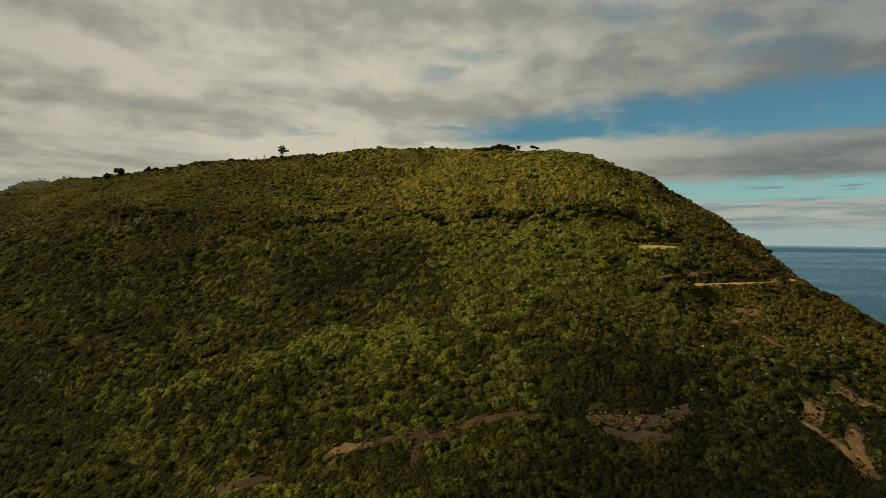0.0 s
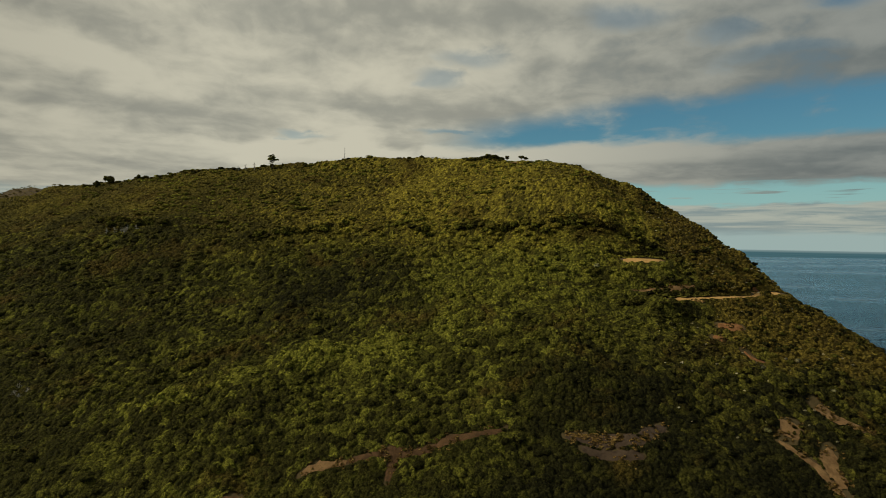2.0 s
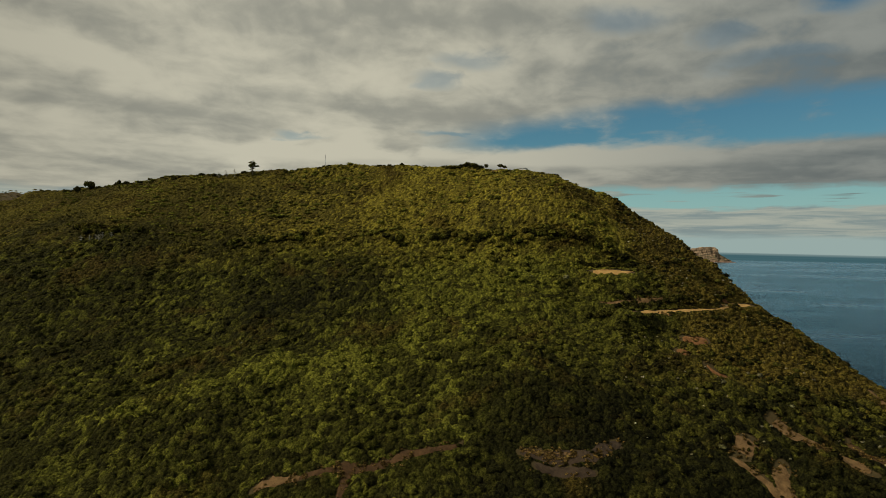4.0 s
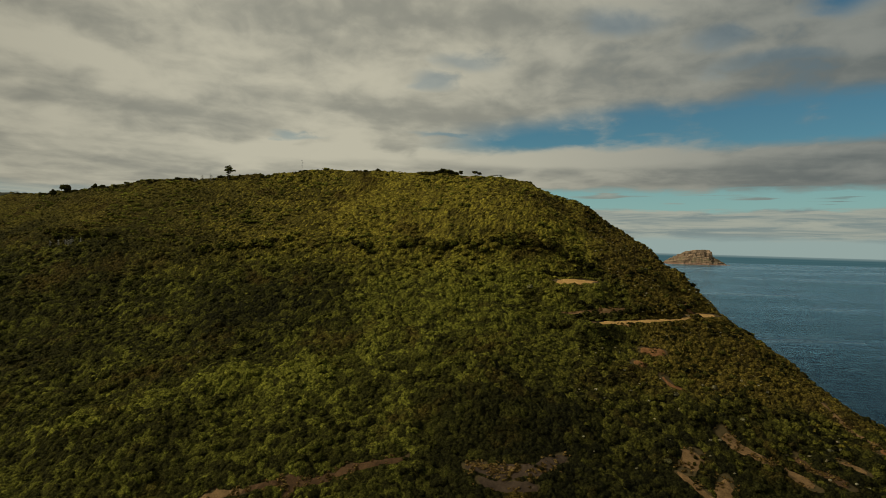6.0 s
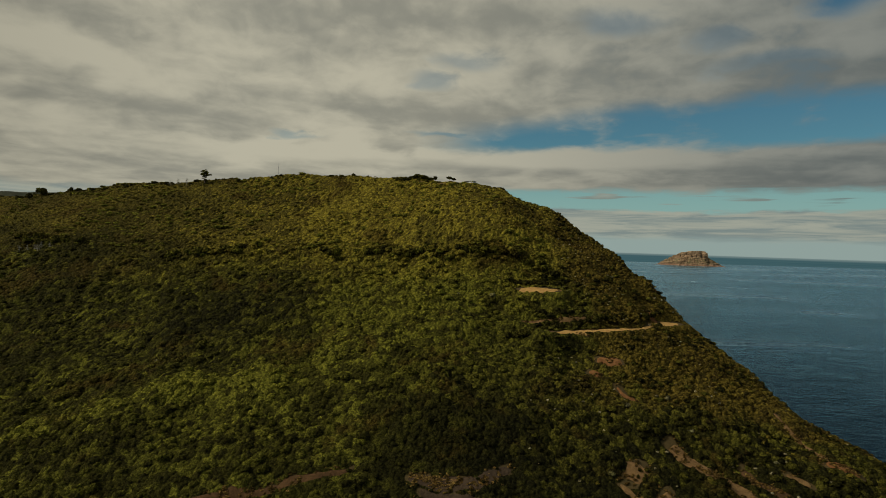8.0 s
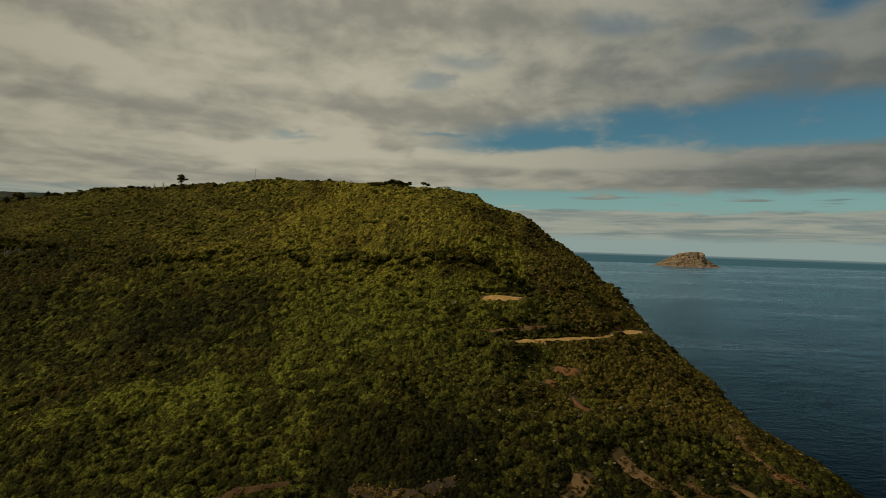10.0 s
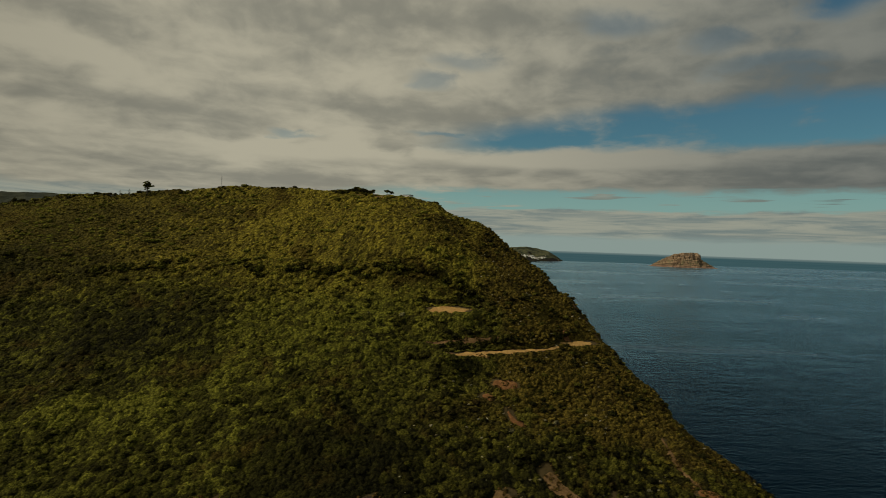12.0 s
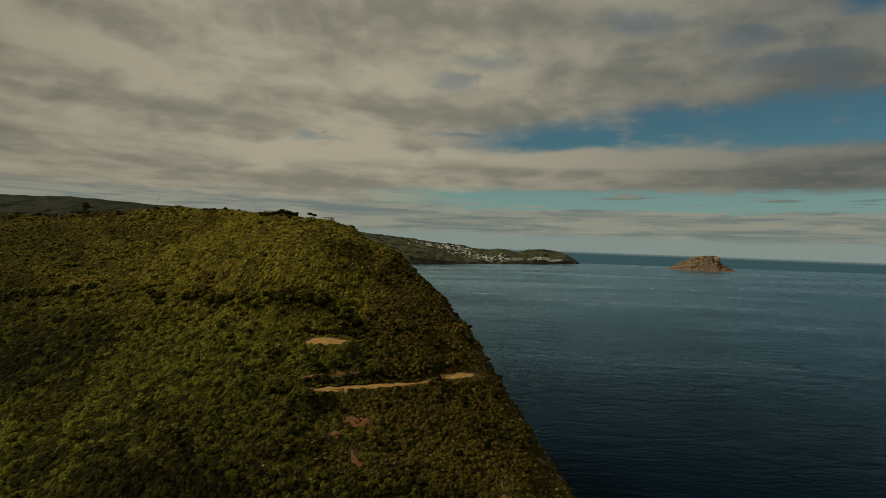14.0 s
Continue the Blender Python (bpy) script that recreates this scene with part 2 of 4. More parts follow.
beds = noise_tex(it, vec3(it, maths(it, "MULTIPLY", isp.outputs[0], 0.006), maths(it, "MULTIPLY", isp.outputs[1], 0.006), maths(it, "MULTIPLY_ADD", isp.outputs[0], -0.035, maths(it, "MULTIPLY", isp.outputs[2], 0.22))), 1.0, 4, 0.6, 0.3)
icol = mix(it, 1.0, ib.inputs["Base Color"].links[0].from_socket, mix(it, ramp(it, beds, 0.40, 0.60), (0.55, 0.55, 0.52), (1.35, 1.30, 1.22)), "MULTIPLY")
scrub = noise_tex(it, it.nodes["Geometry"].outputs["Position"], 0.03, 5, 0.65, 0.4)
green = maths(it, "MULTIPLY", ramp(it, scrub, 0.47, 0.60, 0.0, 0.75), maths(it, "MULTIPLY", ramp(it, isp.outputs[2], 8, 22), ramp(it, isp.outputs[2], 66, 48)))
icol = mix(it, green, icol, (0.070, 0.066, 0.030))
link(it, mix(it, ramp(it, isp.outputs[2], 15, 4, 0.0, 0.6), icol, (0.19, 0.105, 0.075)), ib.inputs["Base Color"])
FAR_LAND = earthy("far_fields", (0.014, 0.020, 0.009), (0.082, 0.082, 0.036), (0.026, 0.022, 0.014), 0.016, steep=(0.075, 0.055, 0.042))
FAR_WOOD = earthy("far_woodland", (0.011, 0.015, 0.008), (0.026, 0.029, 0.014), (0.016, 0.016, 0.009), 0.014)
BARK = earthy("bark", (0.09, 0.07, 0.05), (0.13, 0.10, 0.075), (0.06, 0.05, 0.04), 2.0)
DEAD = earthy("bleached_wood", (0.24, 0.22, 0.18), (0.32, 0.30, 0.25), (0.18, 0.16, 0.13), 2.0)
WHITE = earthy("limewash", (0.78, 0.77, 0.72), (0.84, 0.83, 0.79), (0.70, 0.68, 0.62), 0.8)
TILE = earthy("clay_roof", (0.26, 0.12, 0.07), (0.34, 0.17, 0.10), (0.2, 0.1, 0.06), 1.0)
STEEL = earthy("galvanised_steel", (0.30, 0.31, 0.32), (0.40, 0.41, 0.42), (0.25, 0.25, 0.25), 3.0, 0.45)

WATER, t, b, pos, isl = material("sea_water", 0.6, 0.0)
sp = t.nodes.new("ShaderNodeSeparateXYZ")
link(t, pos, sp.inputs[0])
swell = vec3(t, maths(t, "MULTIPLY", sp.outputs[0], 0.5), sp.outputs[1], 0.0)
w1 = noise_tex(t, swell, 0.05, 3, 0.55, 0.6)
w2 = noise_tex(t, swell, 0.34, 5, 0.68, 0.3)
waves = maths(t, "ADD", maths(t, "MULTIPLY", w1, 6.0), maths(t, "MULTIPLY", w2, 3.0))
bumped(t, b, waves, 0.22, 1.0)
ripple = b.inputs["Normal"].links[0].from_socket
patchy = noise_tex(t, vec3(t, maths(t, "MULTIPLY", sp.outputs[0], 0.3), sp.outputs[1], 0.0), 0.004, 4, 0.6, 0.5)
link(t, mix(t, ramp(t, patchy, 0.35, 0.7), (0.0006, 0.0038, 0.0095), (0.0010, 0.0060, 0.0135)), b.inputs["Base Color"])
gloss = t.nodes.new("ShaderNodeBsdfGlossy")
gloss.inputs["Color"].default_value = (0.60, 0.86, 1.0, 1)
link(t, ramp(t, patchy, 0.3, 0.7, 0.16, 0.30), gloss.inputs["Roughness"])
link(t, ripple, gloss.inputs["Normal"])
facing = t.nodes.new("ShaderNodeLayerWeight")
facing.inputs[0].default_value = 0.5
link(t, ripple, facing.inputs["Normal"])
both = t.nodes.new("ShaderNodeMixShader")
graze = maths(t, "MULTIPLY_ADD", facing.outputs["Facing"], 3.7, -2.7, clamp=True)
streaks = noise_tex(t, vec3(t, maths(t, "MULTIPLY", sp.outputs[0], 0.5), sp.outputs[1], 3.0), 0.02, 5, 0.66, 0.5)
calm = maths(t, "ADD", ramp(t, streaks, 0.3, 0.7, 0.80, 0.92), ramp(t, patchy, 0.3, 0.7, -0.08, 0.12))
link(t, maths(t, "MULTIPLY_ADD", maths(t, "POWER", graze, 1.5), calm, 0.003), both.inputs[0])
link(t, b.outputs[0], both.inputs[1])
link(t, gloss.outputs[0], both.inputs[2])
link(t, both.outputs[0], t.nodes["Material Output"].inputs[0])


# ---- shape of the land ----
def vnoise(x, y, scale, seed=0, octaves=3):
    """Smooth value noise, about -1 to 1."""
    total, amp = 0.0, 1.0
    for o in range(octaves):
        u, v = np.asarray(x) / scale + 57.3 * seed, np.asarray(y) / scale - 31.7 * seed
        i, j = np.floor(u), np.floor(v)
        fu, fv = u - i, v - j
        fu, fv = fu * fu * (3 - 2 * fu), fv * fv * (3 - 2 * fv)

        def h(a, c):
            s = np.sin(a * 127.1 + c * 311.7 + seed * 17.3 + o * 5.1) * 43758.5453
            return (s - np.floor(s)) * 2 - 1
        total = total + amp * ((h(i, j) * (1 - fu) + h(i + 1, j) * fu) * (1 - fv) + (h(i, j + 1) * (1 - fu) + h(i + 1, j + 1) * fu) * fv)
        scale, amp = scale * 0.5, amp * 0.5
    return total


def soft_min(a, b, k):
    return 0.5 * (a + b - np.sqrt((a - b) ** 2 + k * k))


# spurs and hollows of the front slope: centre, spread, height
SWELLS = [(62, 280, 26, 17.2), (55, 175, 28, 5.3), (-95, 225, 38, -7.8), (-38, 236, 26, 0.9), (-10, 330, 30, -3.0), (-75, 350, 35, -4.7), (139, 240, 14, -7.5), (100, 212, 18, 1.6), (-50, 180, 25, 3.5), (20, 225, 25, 1.9)]


def canopy(x, y):
    """Height of the top of the scrub: front slope, summit cap and sea flank, blended."""
    x0, y0 = np.asarray(x, float), np.asarray(y, float)
    x, y = np.clip(x0, -330, 330), np.clip(y0, 60, 620)
    u, v, w, a = x / 100, (y - 220) / 100, (y - 350) / 100, (x - 140) / 100
    front = 79.9 + 4.61 * u + 47.21 * v + (-2.63) * u * u + 1.71 * u * v + 3.17 * v * v + 0.05 * u**3 + 1.13 * u * u * v + 3.36 * u * v * v + 1.21 * v**3
    for cx, cy, wide, high in SWELLS:
        front = front + high * np.exp(-((x - cx) ** 2 + (y - cy) ** 2) / (2 * wide * wide))
    cap = 154.42 + (-16.88) * u + (-49.89) * w + (-18.94) * u * u + (-7.56) * u * w + (-27.97) * w * w + (-4.98) * u**3
    flank = 100.1 + (-126.39) * a + 28.74 * v + (-25.87) * a * a + (-109.48) * a * v + (-7.65) * v * v + (-63.47) * v**3
    z = soft_min(soft_min(front, cap, 1.50), flank, 23.99)
    z = z + 3.0 * np.exp(-((x - 121) ** 2 + (y - 222) ** 2) / 300) + 1.6 * np.exp(-((x - 128) ** 2 + (y - 253) ** 2) / 350)
    z = z - np.maximum(0, -300 - x0) ** 2 * 0.006 - np.maximum(0, 90 - y0) * 0.6 - np.maximum(0, y0 - 520) * 0.5
    return np.maximum(z, -25.0)


# levelled shelves: height, rise across, half width, blend, centre line
SHELVES = [
    (78.1, 0.16, 2.6, 5.0, [(83, 204.6), (96, 209.2), (110, 215.6), (123.5, 222.6), (132, 233.6), (144, 240.5)]),
    (91.0, 0.20, 5.0, 7.0, [(80.5, 232.9), (88.5, 232.0)]),
]


def crest(x, y):
    """Signed distance uphill of the low crest that runs across the lower wood, and how far along it lies."""
    dx, dy = 0.978, 0.209
    along = (x + 78) * dx + (y - 171) * dy
    across = -(x + 78) * dy + (y - 171) * dx
    return across + 4 * vnoise(x, y, 25, 33, 2), np.clip(np.minimum(along + 15, 90 - along) / 15, 0, 1)


def relief(x, y):
    terraces = 0.5 * np.sin(canopy(x, y) * 0.55 + 2.2 * vnoise(x, y, 60, 17, 2))
    d, on = crest(x, y)
    terraces = terraces + on * (1.8 * np.exp(-((d / 6) ** 2)) - 1.8 * np.exp(-(((d - 15) / 7) ** 2)))
    return 1.3 * vnoise(x, y, 46, 21, 2) + 1.5 * vnoise(x, y, 13, 3, 2) + terraces


def ground(x, y):
    z = canopy(x, y) - 1.0 + relief(x, y)
    for level, tip, half, soft, line in SHELVES:
        best = np.full(np.shape(z), 1e3)
        up = np.zeros(np.shape(z))
        for (x0, y0), (x1, y1) in zip(line, line[1:]):
            dx, dy = x1 - x0, y1 - y0
            k = np.clip(((x - x0) * dx + (y - y0) * dy) / (dx * dx + dy * dy), 0, 1)
            far = np.hypot(x - x0 - k * dx, y - y0 - k * dy)
            rise = ((y - y0) * dx - (x - x0) * dy) / math.hypot(dx, dy)
            up = np.where(far < best, rise, up)
            best = np.minimum(best, far)
        level = level + tip * np.clip(up, -half - 1.5, half + 1.5)
        k = np.clip((best - half) / soft, 0, 1)
        z = level + (z - level) * k * k * (3 - 2 * k)
    return z


def part(name, verts, faces, mat, parent=None, label="", smooth=False, m=None, tone=None, normals=None, shares=None):
    me = bpy.data.meshes.new(name)
    verts, faces = np.asarray(verts, np.float32), [np.asarray(f, np.int32) for f in faces]
    sizes = np.concatenate([np.full(len(f), f.shape[1], np.int32) for f in faces])
    loops = np.concatenate([f.ravel() for f in faces])
    me.vertices.add(len(verts))
    me.vertices.foreach_set("co", verts.ravel())
    me.loops.add(len(loops))
    me.loops.foreach_set("vertex_index", loops)
    me.polygons.add(len(sizes))
    me.polygons.foreach_set("loop_start", np.concatenate([[0], np.cumsum(sizes)[:-1]]).astype(np.int32))
    me.polygons.foreach_set("use_smooth", np.full(len(sizes), smooth))
    if tone is not None:
        me.attributes.new("tone", "FLOAT", "POINT").data.foreach_set("value", np.asarray(tone, np.float32))
    for key, values in (shares or {}).items():
        me.attributes.new(key, "FLOAT", "POINT").data.foreach_set("value", np.asarray(values, np.float32))
    me.update(calc_edges=True)
    if normals is not None:
        me.polygons.foreach_set("use_smooth", np.ones(len(sizes), bool))
        me.normals_split_custom_set_from_vertices(np.asarray(normals, np.float32))
    me.materials.append(mat)
    ob = new(name, me)
    if parent is not None:
        ob.parent = parent
    if m is not None:
        ob.matrix_basis = m
    if label:
        ob["label"] = label
    return ob


def grid_faces(nx, ny):
    i = np.arange((nx - 1) * (ny - 1))
    a = (i // (nx - 1)) * nx + i % (nx - 1)
    return np.stack([a, a + 1, a + nx + 1, a + nx], 1)


def sheet(name, xs, ys, zfun, mat, smooth=True):
    X, Y = np.meshgrid(xs, ys)
    Z = zfun(X, Y)
    return part(name, np.stack([X, Y, Z], -1).reshape(-1, 3), [grid_faces(len(xs), len(ys))], mat, smooth=smooth)


# ---- sea and hill ----
sea = part("sea", [(-9000, -4000, 0), (9000, -4000, 0), (9000, 5200, 0), (-9000, 5200, 0)], [[(0, 1, 2, 3)]], WATER)
tagged(sea, "dark blue open sea with fine wind ripples", "sea", kind="structure")
hill = sheet("ground", np.concatenate([np.arange(-470, -150, 5.0), np.arange(-150, 200, 1.5), np.arange(200, 341, 5.0)]), np.concatenate([np.arange(0, 110, 5.0), np.arange(110, 300, 1.5), np.arange(300, 721, 4.0)]), ground, SOIL)
tagged(hill, "steep dark soil hillside under dense scrub", "hillside", kind="structure")

# bare strips: x, y of both ends, half width, material, name
BARE = [
    ("dirt_road", TRACK, 1.7, [(86.5, 205.9), (96, 209.2), (110, 215.6), (119, 220)]),
    ("dirt_road", TRACK, 0.7, [(118, 219.8), (123.5, 222.6), (132, 233.6)]),
    ("dirt_road", TRACK, 2.6, [(131, 233), (138, 237.5), (144, 240.5)]),
    ("bare_scar", TRACK, 0.9, [(94, 206.3), (98, 207.3)]),
    ("bare_scar", REDDISH, 1.2, [(134, 238.5), (133.4, 243.5)]),
    ("bare_scar", CLAY, 0.95, [(90, 217.2), (97, 218.6), (105, 221.2)]),
    ("bare_scar", CLAY, 0.4, [(76, 216.6), (83, 216.4), (90, 217.2)]),
    ("bare_scar", CLAY, 0.45, [(74, 212.4), (80, 208.8), (86.5, 206.3)]),
    ("clearing", TRACK, 3.6, [(79.5, 232.9), (84, 232.5), (89.5, 232.0)]),
    ("bare_scar", REDDISH, 1.9, [(99.5, 198.6), (103, 197.4), (107.5, 198)]),
    ("bare_scar", REDDISH, 1.3, [(95.5, 193.5), (99, 192)]),
    ("bare_scar", REDDISH, 1.5, [(103.5, 188.5), (105, 185), (107.5, 183)]),
    ("bare_scar", CLAY, 1.1, [(-28, 143.8), (-22, 145), (-17, 144.5)]),
    ("bare_scar", RUST, 0.9, [(-17, 144.5), (-6, 146.5), (7, 148), (14, 149), (23, 151.6)]),
    ("bare_scar", UMBER, 1.9, [(38, 149), (46, 146), (55, 144.5), (64, 152)]),
    ("bare_scar", UMBER, 1.1, [(41, 144.6), (47, 141.6), (55, 140.6)]),
    ("bare_scar", RUST, 0.8, [(-5, 146), (-6.5, 139.5)]),
    ("bare_scar", CLAY, 0.8, [(38, 149.5), (46, 146.8), (52, 145.4)]),
    ("bare_scar", CLAY, 0.9, [(33, 338.5), (46, 336.5), (60, 334)]),
    ("bare_scar", REDDISH, 1.5, [(132.5, 275), (135, 271.5)]),
    ("bare_scar", REDDISH, 1.9, [(137.5, 268), (139, 265.5)]),
    ("bare_scar", REDDISH, 1.3, [(141.5, 262), (143, 260)]),
    ("bare_scar", CLAY, 1.1, [(145, 256.5), (146.5, 254.5)]),
    ("bare_scar", CLAY, 0.9, [(148.5, 249.5), (149.5, 246.5)]),
    ("bare_scar", RUST, 1.1, [(-51, 135), (-46, 135.6), (-41, 137.4)]),
    ("bare_scar", CLAY, 2.8, [(95.5, 150.5), (99.5, 155.5)]),
    ("bare_scar", CLAY, 1.0, [(92.6, 149.5), (95, 145.5), (98, 142), (99.8, 135)]),
    ("bare_scar", CLAY, 1.9, [(104, 147), (101.5, 143), (100.5, 137)]),
    ("bare_scar", CLAY, 2.2, [(111.8, 164.5), (114.3, 161), (118.1, 156.6), (123.1, 153), (127, 147.8)]),
    ("bare_scar", RUST, 1.7, [(129.3, 159.1), (130.8, 154.2), (136.1, 148.2)]),
    ("bare_scar", CLAY, 1.0, [(140.3, 157.1), (144.9, 153.7)]),
    ("bare_scar", REDDISH, 1.6, [(153.3, 160.3), (160.4, 157)]),
    ("bare_scar", CLAY, 0.6, [(151.8, 182.8), (152.3, 173), (154.7, 161)]),
]


def bare_distance(x, y, paths_only=False):
    """Signed distance in metres outside the nearest bare strip."""
    best = np.full(np.shape(x), 1e3)
    for name, _, wd, line in BARE:
        if paths_only and name == "bare_scar":
            continue
        for (x0, y0), (x1, y1) in zip(line, line[1:]):
            dx, dy = x1 - x0, y1 - y0
            s = np.clip(((x - x0) * dx + (y - y0) * dy) / (dx * dx + dy * dy), 0, 1)
            best = np.minimum(best, np.hypot(x - x0 - s * dx, y - y0 - s * dy) - wd)
    return best


LABELS = {"dirt_road": "pale dusty dirt track cut across the slope", "clearing": "flat clearing of pale trodden earth among shrubs", "bare_scar": "bare eroded earth scar on the scrubby slope"}
for name, mat, wd, line in BARE:
    if name == "clearing":
        continue
    pts = []
    for (x0, y0), (x1, y1) in zip(line, line[1:]):
        n = max(2, int(math.hypot(x1 - x0, y1 - y0) / 0.8))
        pts += [(x0 + (x1 - x0) * i / n, y0 + (y1 - y0) * i / n) for i in range(n)]
    pts.append(line[-1])
    pts = np.array(pts)
    d = np.gradient(pts, axis=0)
    d /= np.linalg.norm(d, axis=1)[:, None]
    side_v = np.stack([-d[:, 1], d[:, 0]], 1)
    s = np.linspace(0, 1, len(pts))
    taper = np.minimum(1, np.minimum(s, 1 - s) * 5 + 0.35)
    across = np.linspace(-1, 1, 9)
    wid = (wd + 0.25) * taper * (1.1 + 0.6 * vnoise(pts[:, 0], pts[:, 1], 3.0, 8, 4))
    V = pts[:, None, :] + side_v[:, None, :] * (across[None, :, None] * wid[:, None, None])
    zz = ground(V[..., 0], V[..., 1]) + 0.22 - 0.25 * across[None, :] ** 4 + 0.06 * vnoise(V[..., 0], V[..., 1], 1.2, 4)
    ob = part(name, np.concatenate([V, zz[..., None]], -1).reshape(-1, 3), [grid_faces(9, len(pts))], mat, smooth=True)
    tagged(ob, LABELS[name], name.replace("_", " "), kind="structure")

ring = np.linspace(0, 2 * math.pi, 41)[:-1]
rr = 1 + 0.3 * vnoise(np.cos(ring) * 3, np.sin(ring) * 3, 1.5, 8)
cl = [(84.4, 232.4, float(ground(84.4, 232.4)) + 0.2)]
for k in (0.35, 0.7, 1.0):
    cx, cy = 84.4 + 8.4 * k * rr * np.sign(np.cos(ring)) * np.abs(np.cos(ring)) ** 0.8, 232.2 + (4.6 - 0.6 * np.sin(ring)) * k * rr * np.sin(ring)
    cl += list(zip(cx, cy, ground(cx, cy) + 0.2 - 0.2 * k**4 + 0.05 * vnoise(cx, cy, 2, 4)))
quads = [(1 + k * 40 + i, 1 + (k + 1) * 40 + i, 1 + (k + 1) * 40 + (i + 1) % 40, 1 + k * 40 + (i + 1) % 40) for k in range(2) for i in range(40)]
clearing = part("clearing", cl, [quads, [(0, 1 + i, 1 + (i + 1) % 40) for i in range(40)]], TRACK, smooth=True)
tagged(clearing, LABELS["clearing"], "clearing", kind="structure")


# ---- scrub ----
rng = np.random.default_rng(7)


def dome(rings, segs):
    """Directions and triangles of a rounded cap that reaches a little under its widest place."""
    d, f = [(0.0, 0.0, 1.0)], []
    for i in range(1, rings + 1):
        th = radians(100) * i / rings
        d += [(math.sin(th) * math.cos(6.2832 * (j + 0.5 * (i % 2)) / segs), math.sin(th) * math.sin(6.2832 * (j + 0.5 * (i % 2)) / segs), math.cos(th)) for j in range(segs)]
    f += [(0, 1 + j, 1 + (j + 1) % segs) for j in range(segs)]
    for i in range(rings - 1):
        a, b = 1 + i * segs, 1 + (i + 1) * segs
        for j in range(segs):
            k = (j + 1) % segs
            f += [(a + j, b + j, b + k), (a + j, b + k, a + k)] if i % 2 else [(a + j, b + j, a + k), (a + k, b + j, b + k)]
    return np.array(d), np.array(f)


def sprays(c, r, h, tone, count, size=(0.24, 0.44), up=0.16, form=(4, 8)):
    """Crowns at c: a lobed leafy body, and sprays of leaves that stand out of it."""
    n = len(c)
    k = n * count
    lobes = rng.normal(size=(n, 7, 3))
    lobes[..., 2] = np.abs(lobes[..., 2]) * 0.8
    lobes /= np.linalg.norm(lobes, axis=2)[..., None]

    def swell(d):
        return 0.68 + 0.42 * np.max(np.clip(np.einsum("nvk,nlk->nvl", d, lobes), 0, 1) ** 7, axis=2)

    own = np.repeat(np.arange(n), count)
    d = rng.normal(size=(k, 3))
    d /= np.linalg.norm(d, axis=1)[:, None]
    d[:, 2] = np.where(d[:, 2] < -0.25, -d[:, 2], d[:, 2])
    scale3 = np.stack([r, r, h], 1)[own]
    lump = swell(d.reshape(n, count, 3)).ravel() * (0.94 + 0.14 * rng.random(k))
    pos = c[own] + d * scale3 * lump[:, None]
    out = d / scale3 * r[own][:, None]
    out /= np.linalg.norm(out, axis=1)[:, None]
    nrm = out + 0.34 * rng.normal(size=(k, 3))
    nrm /= np.linalg.norm(nrm, axis=1)[:, None]
    soft = 0.6 * d + 0.3 * out + 0.3 * nrm + np.array((0, 0, up))
    soft /= np.linalg.norm(soft, axis=1)[:, None]
    t1 = np.cross(nrm, rng.normal(size=(k, 3)))
    t1 /= np.linalg.norm(t1, axis=1)[:, None]
    t2 = np.cross(nrm, t1)
    s = (r[own] * rng.uniform(*size, k))[:, None]
    asp = rng.uniform(0.55, 0.95, k)[:, None]
    q = np.stack([pos - t1 * s, pos - t2 * s * asp + nrm * s * 0.2, pos + t1 * s, pos + t2 * s * asp + nrm * s * 0.2], 1).reshape(-1, 3)
    quad = np.arange(k * 4).reshape(-1, 4)
    dirs, tris = dome(*form)
    m = len(dirs)
    turn = rng.uniform(0, 6.28, n)
    co, si = np.cos(turn)[:, None], np.sin(turn)[:, None]
    dv = np.stack([dirs[None, :, 0] * co - dirs[None, :, 1] * si, dirs[None, :, 0] * si + dirs[None, :, 1] * co, np.broadcast_to(dirs[None, :, 2], (n, m))], 2)
    body = c[:, None, :] + dv * np.stack([r, r, h], 1)[:, None, :] * (swell(dv) * rng.uniform(0.95, 1.05, (n, m)))[..., None]
    bn = np.zeros_like(body)
    for i, j, l in tris:
        fn = np.cross(body[:, j] - body[:, i], body[:, l] - body[:, i])
        for e in (i, j, l):
            bn[:, e] += fn
    bn /= np.linalg.norm(bn, axis=2)[..., None] + 1e-9
    bn[..., 2] += up
    bn /= np.linalg.norm(bn, axis=2)[..., None] + 1e-9
    cf = (tris[None] + (np.arange(n) * m)[:, None, None] + k * 4).reshape(-1, 3)
    tones = np.concatenate([tone[own].repeat(4), tone.repeat(m)])
    return np.concatenate([q, body.reshape(-1, 3)]), [quad, cf], tones, np.concatenate([soft.repeat(4, axis=0), bn.reshape(-1, 3)])


def scatter(x0, x1, y0, y1, step):
    gx, gy = np.meshgrid(np.arange(x0, x1, step), np.arange(y0, y1, step))
    gx = gx + rng.uniform(-0.5, 0.5, gx.shape) * step
    gy = gy + rng.uniform(-0.5, 0.5, gy.shape) * step
    return gx.ravel(), gy.ravel()


BAND_X = (-330, -210, -120, -76, -44, -6, 28, 52, 94, 130, 200)
BAND_Y = (350, 321, 289, 277, 277, 270, 254, 250, 248, 262, 300)


def seen_part(x, y):
    """The stretch of hillside that is looked at: in front of the brow, between the left shoulder and the sea cliff."""
    return (canopy(x, y) > 8) & (x > -0.78 * y - 25) & (y > 118) & (x < 0.55 * y + 95) & (y < 430)


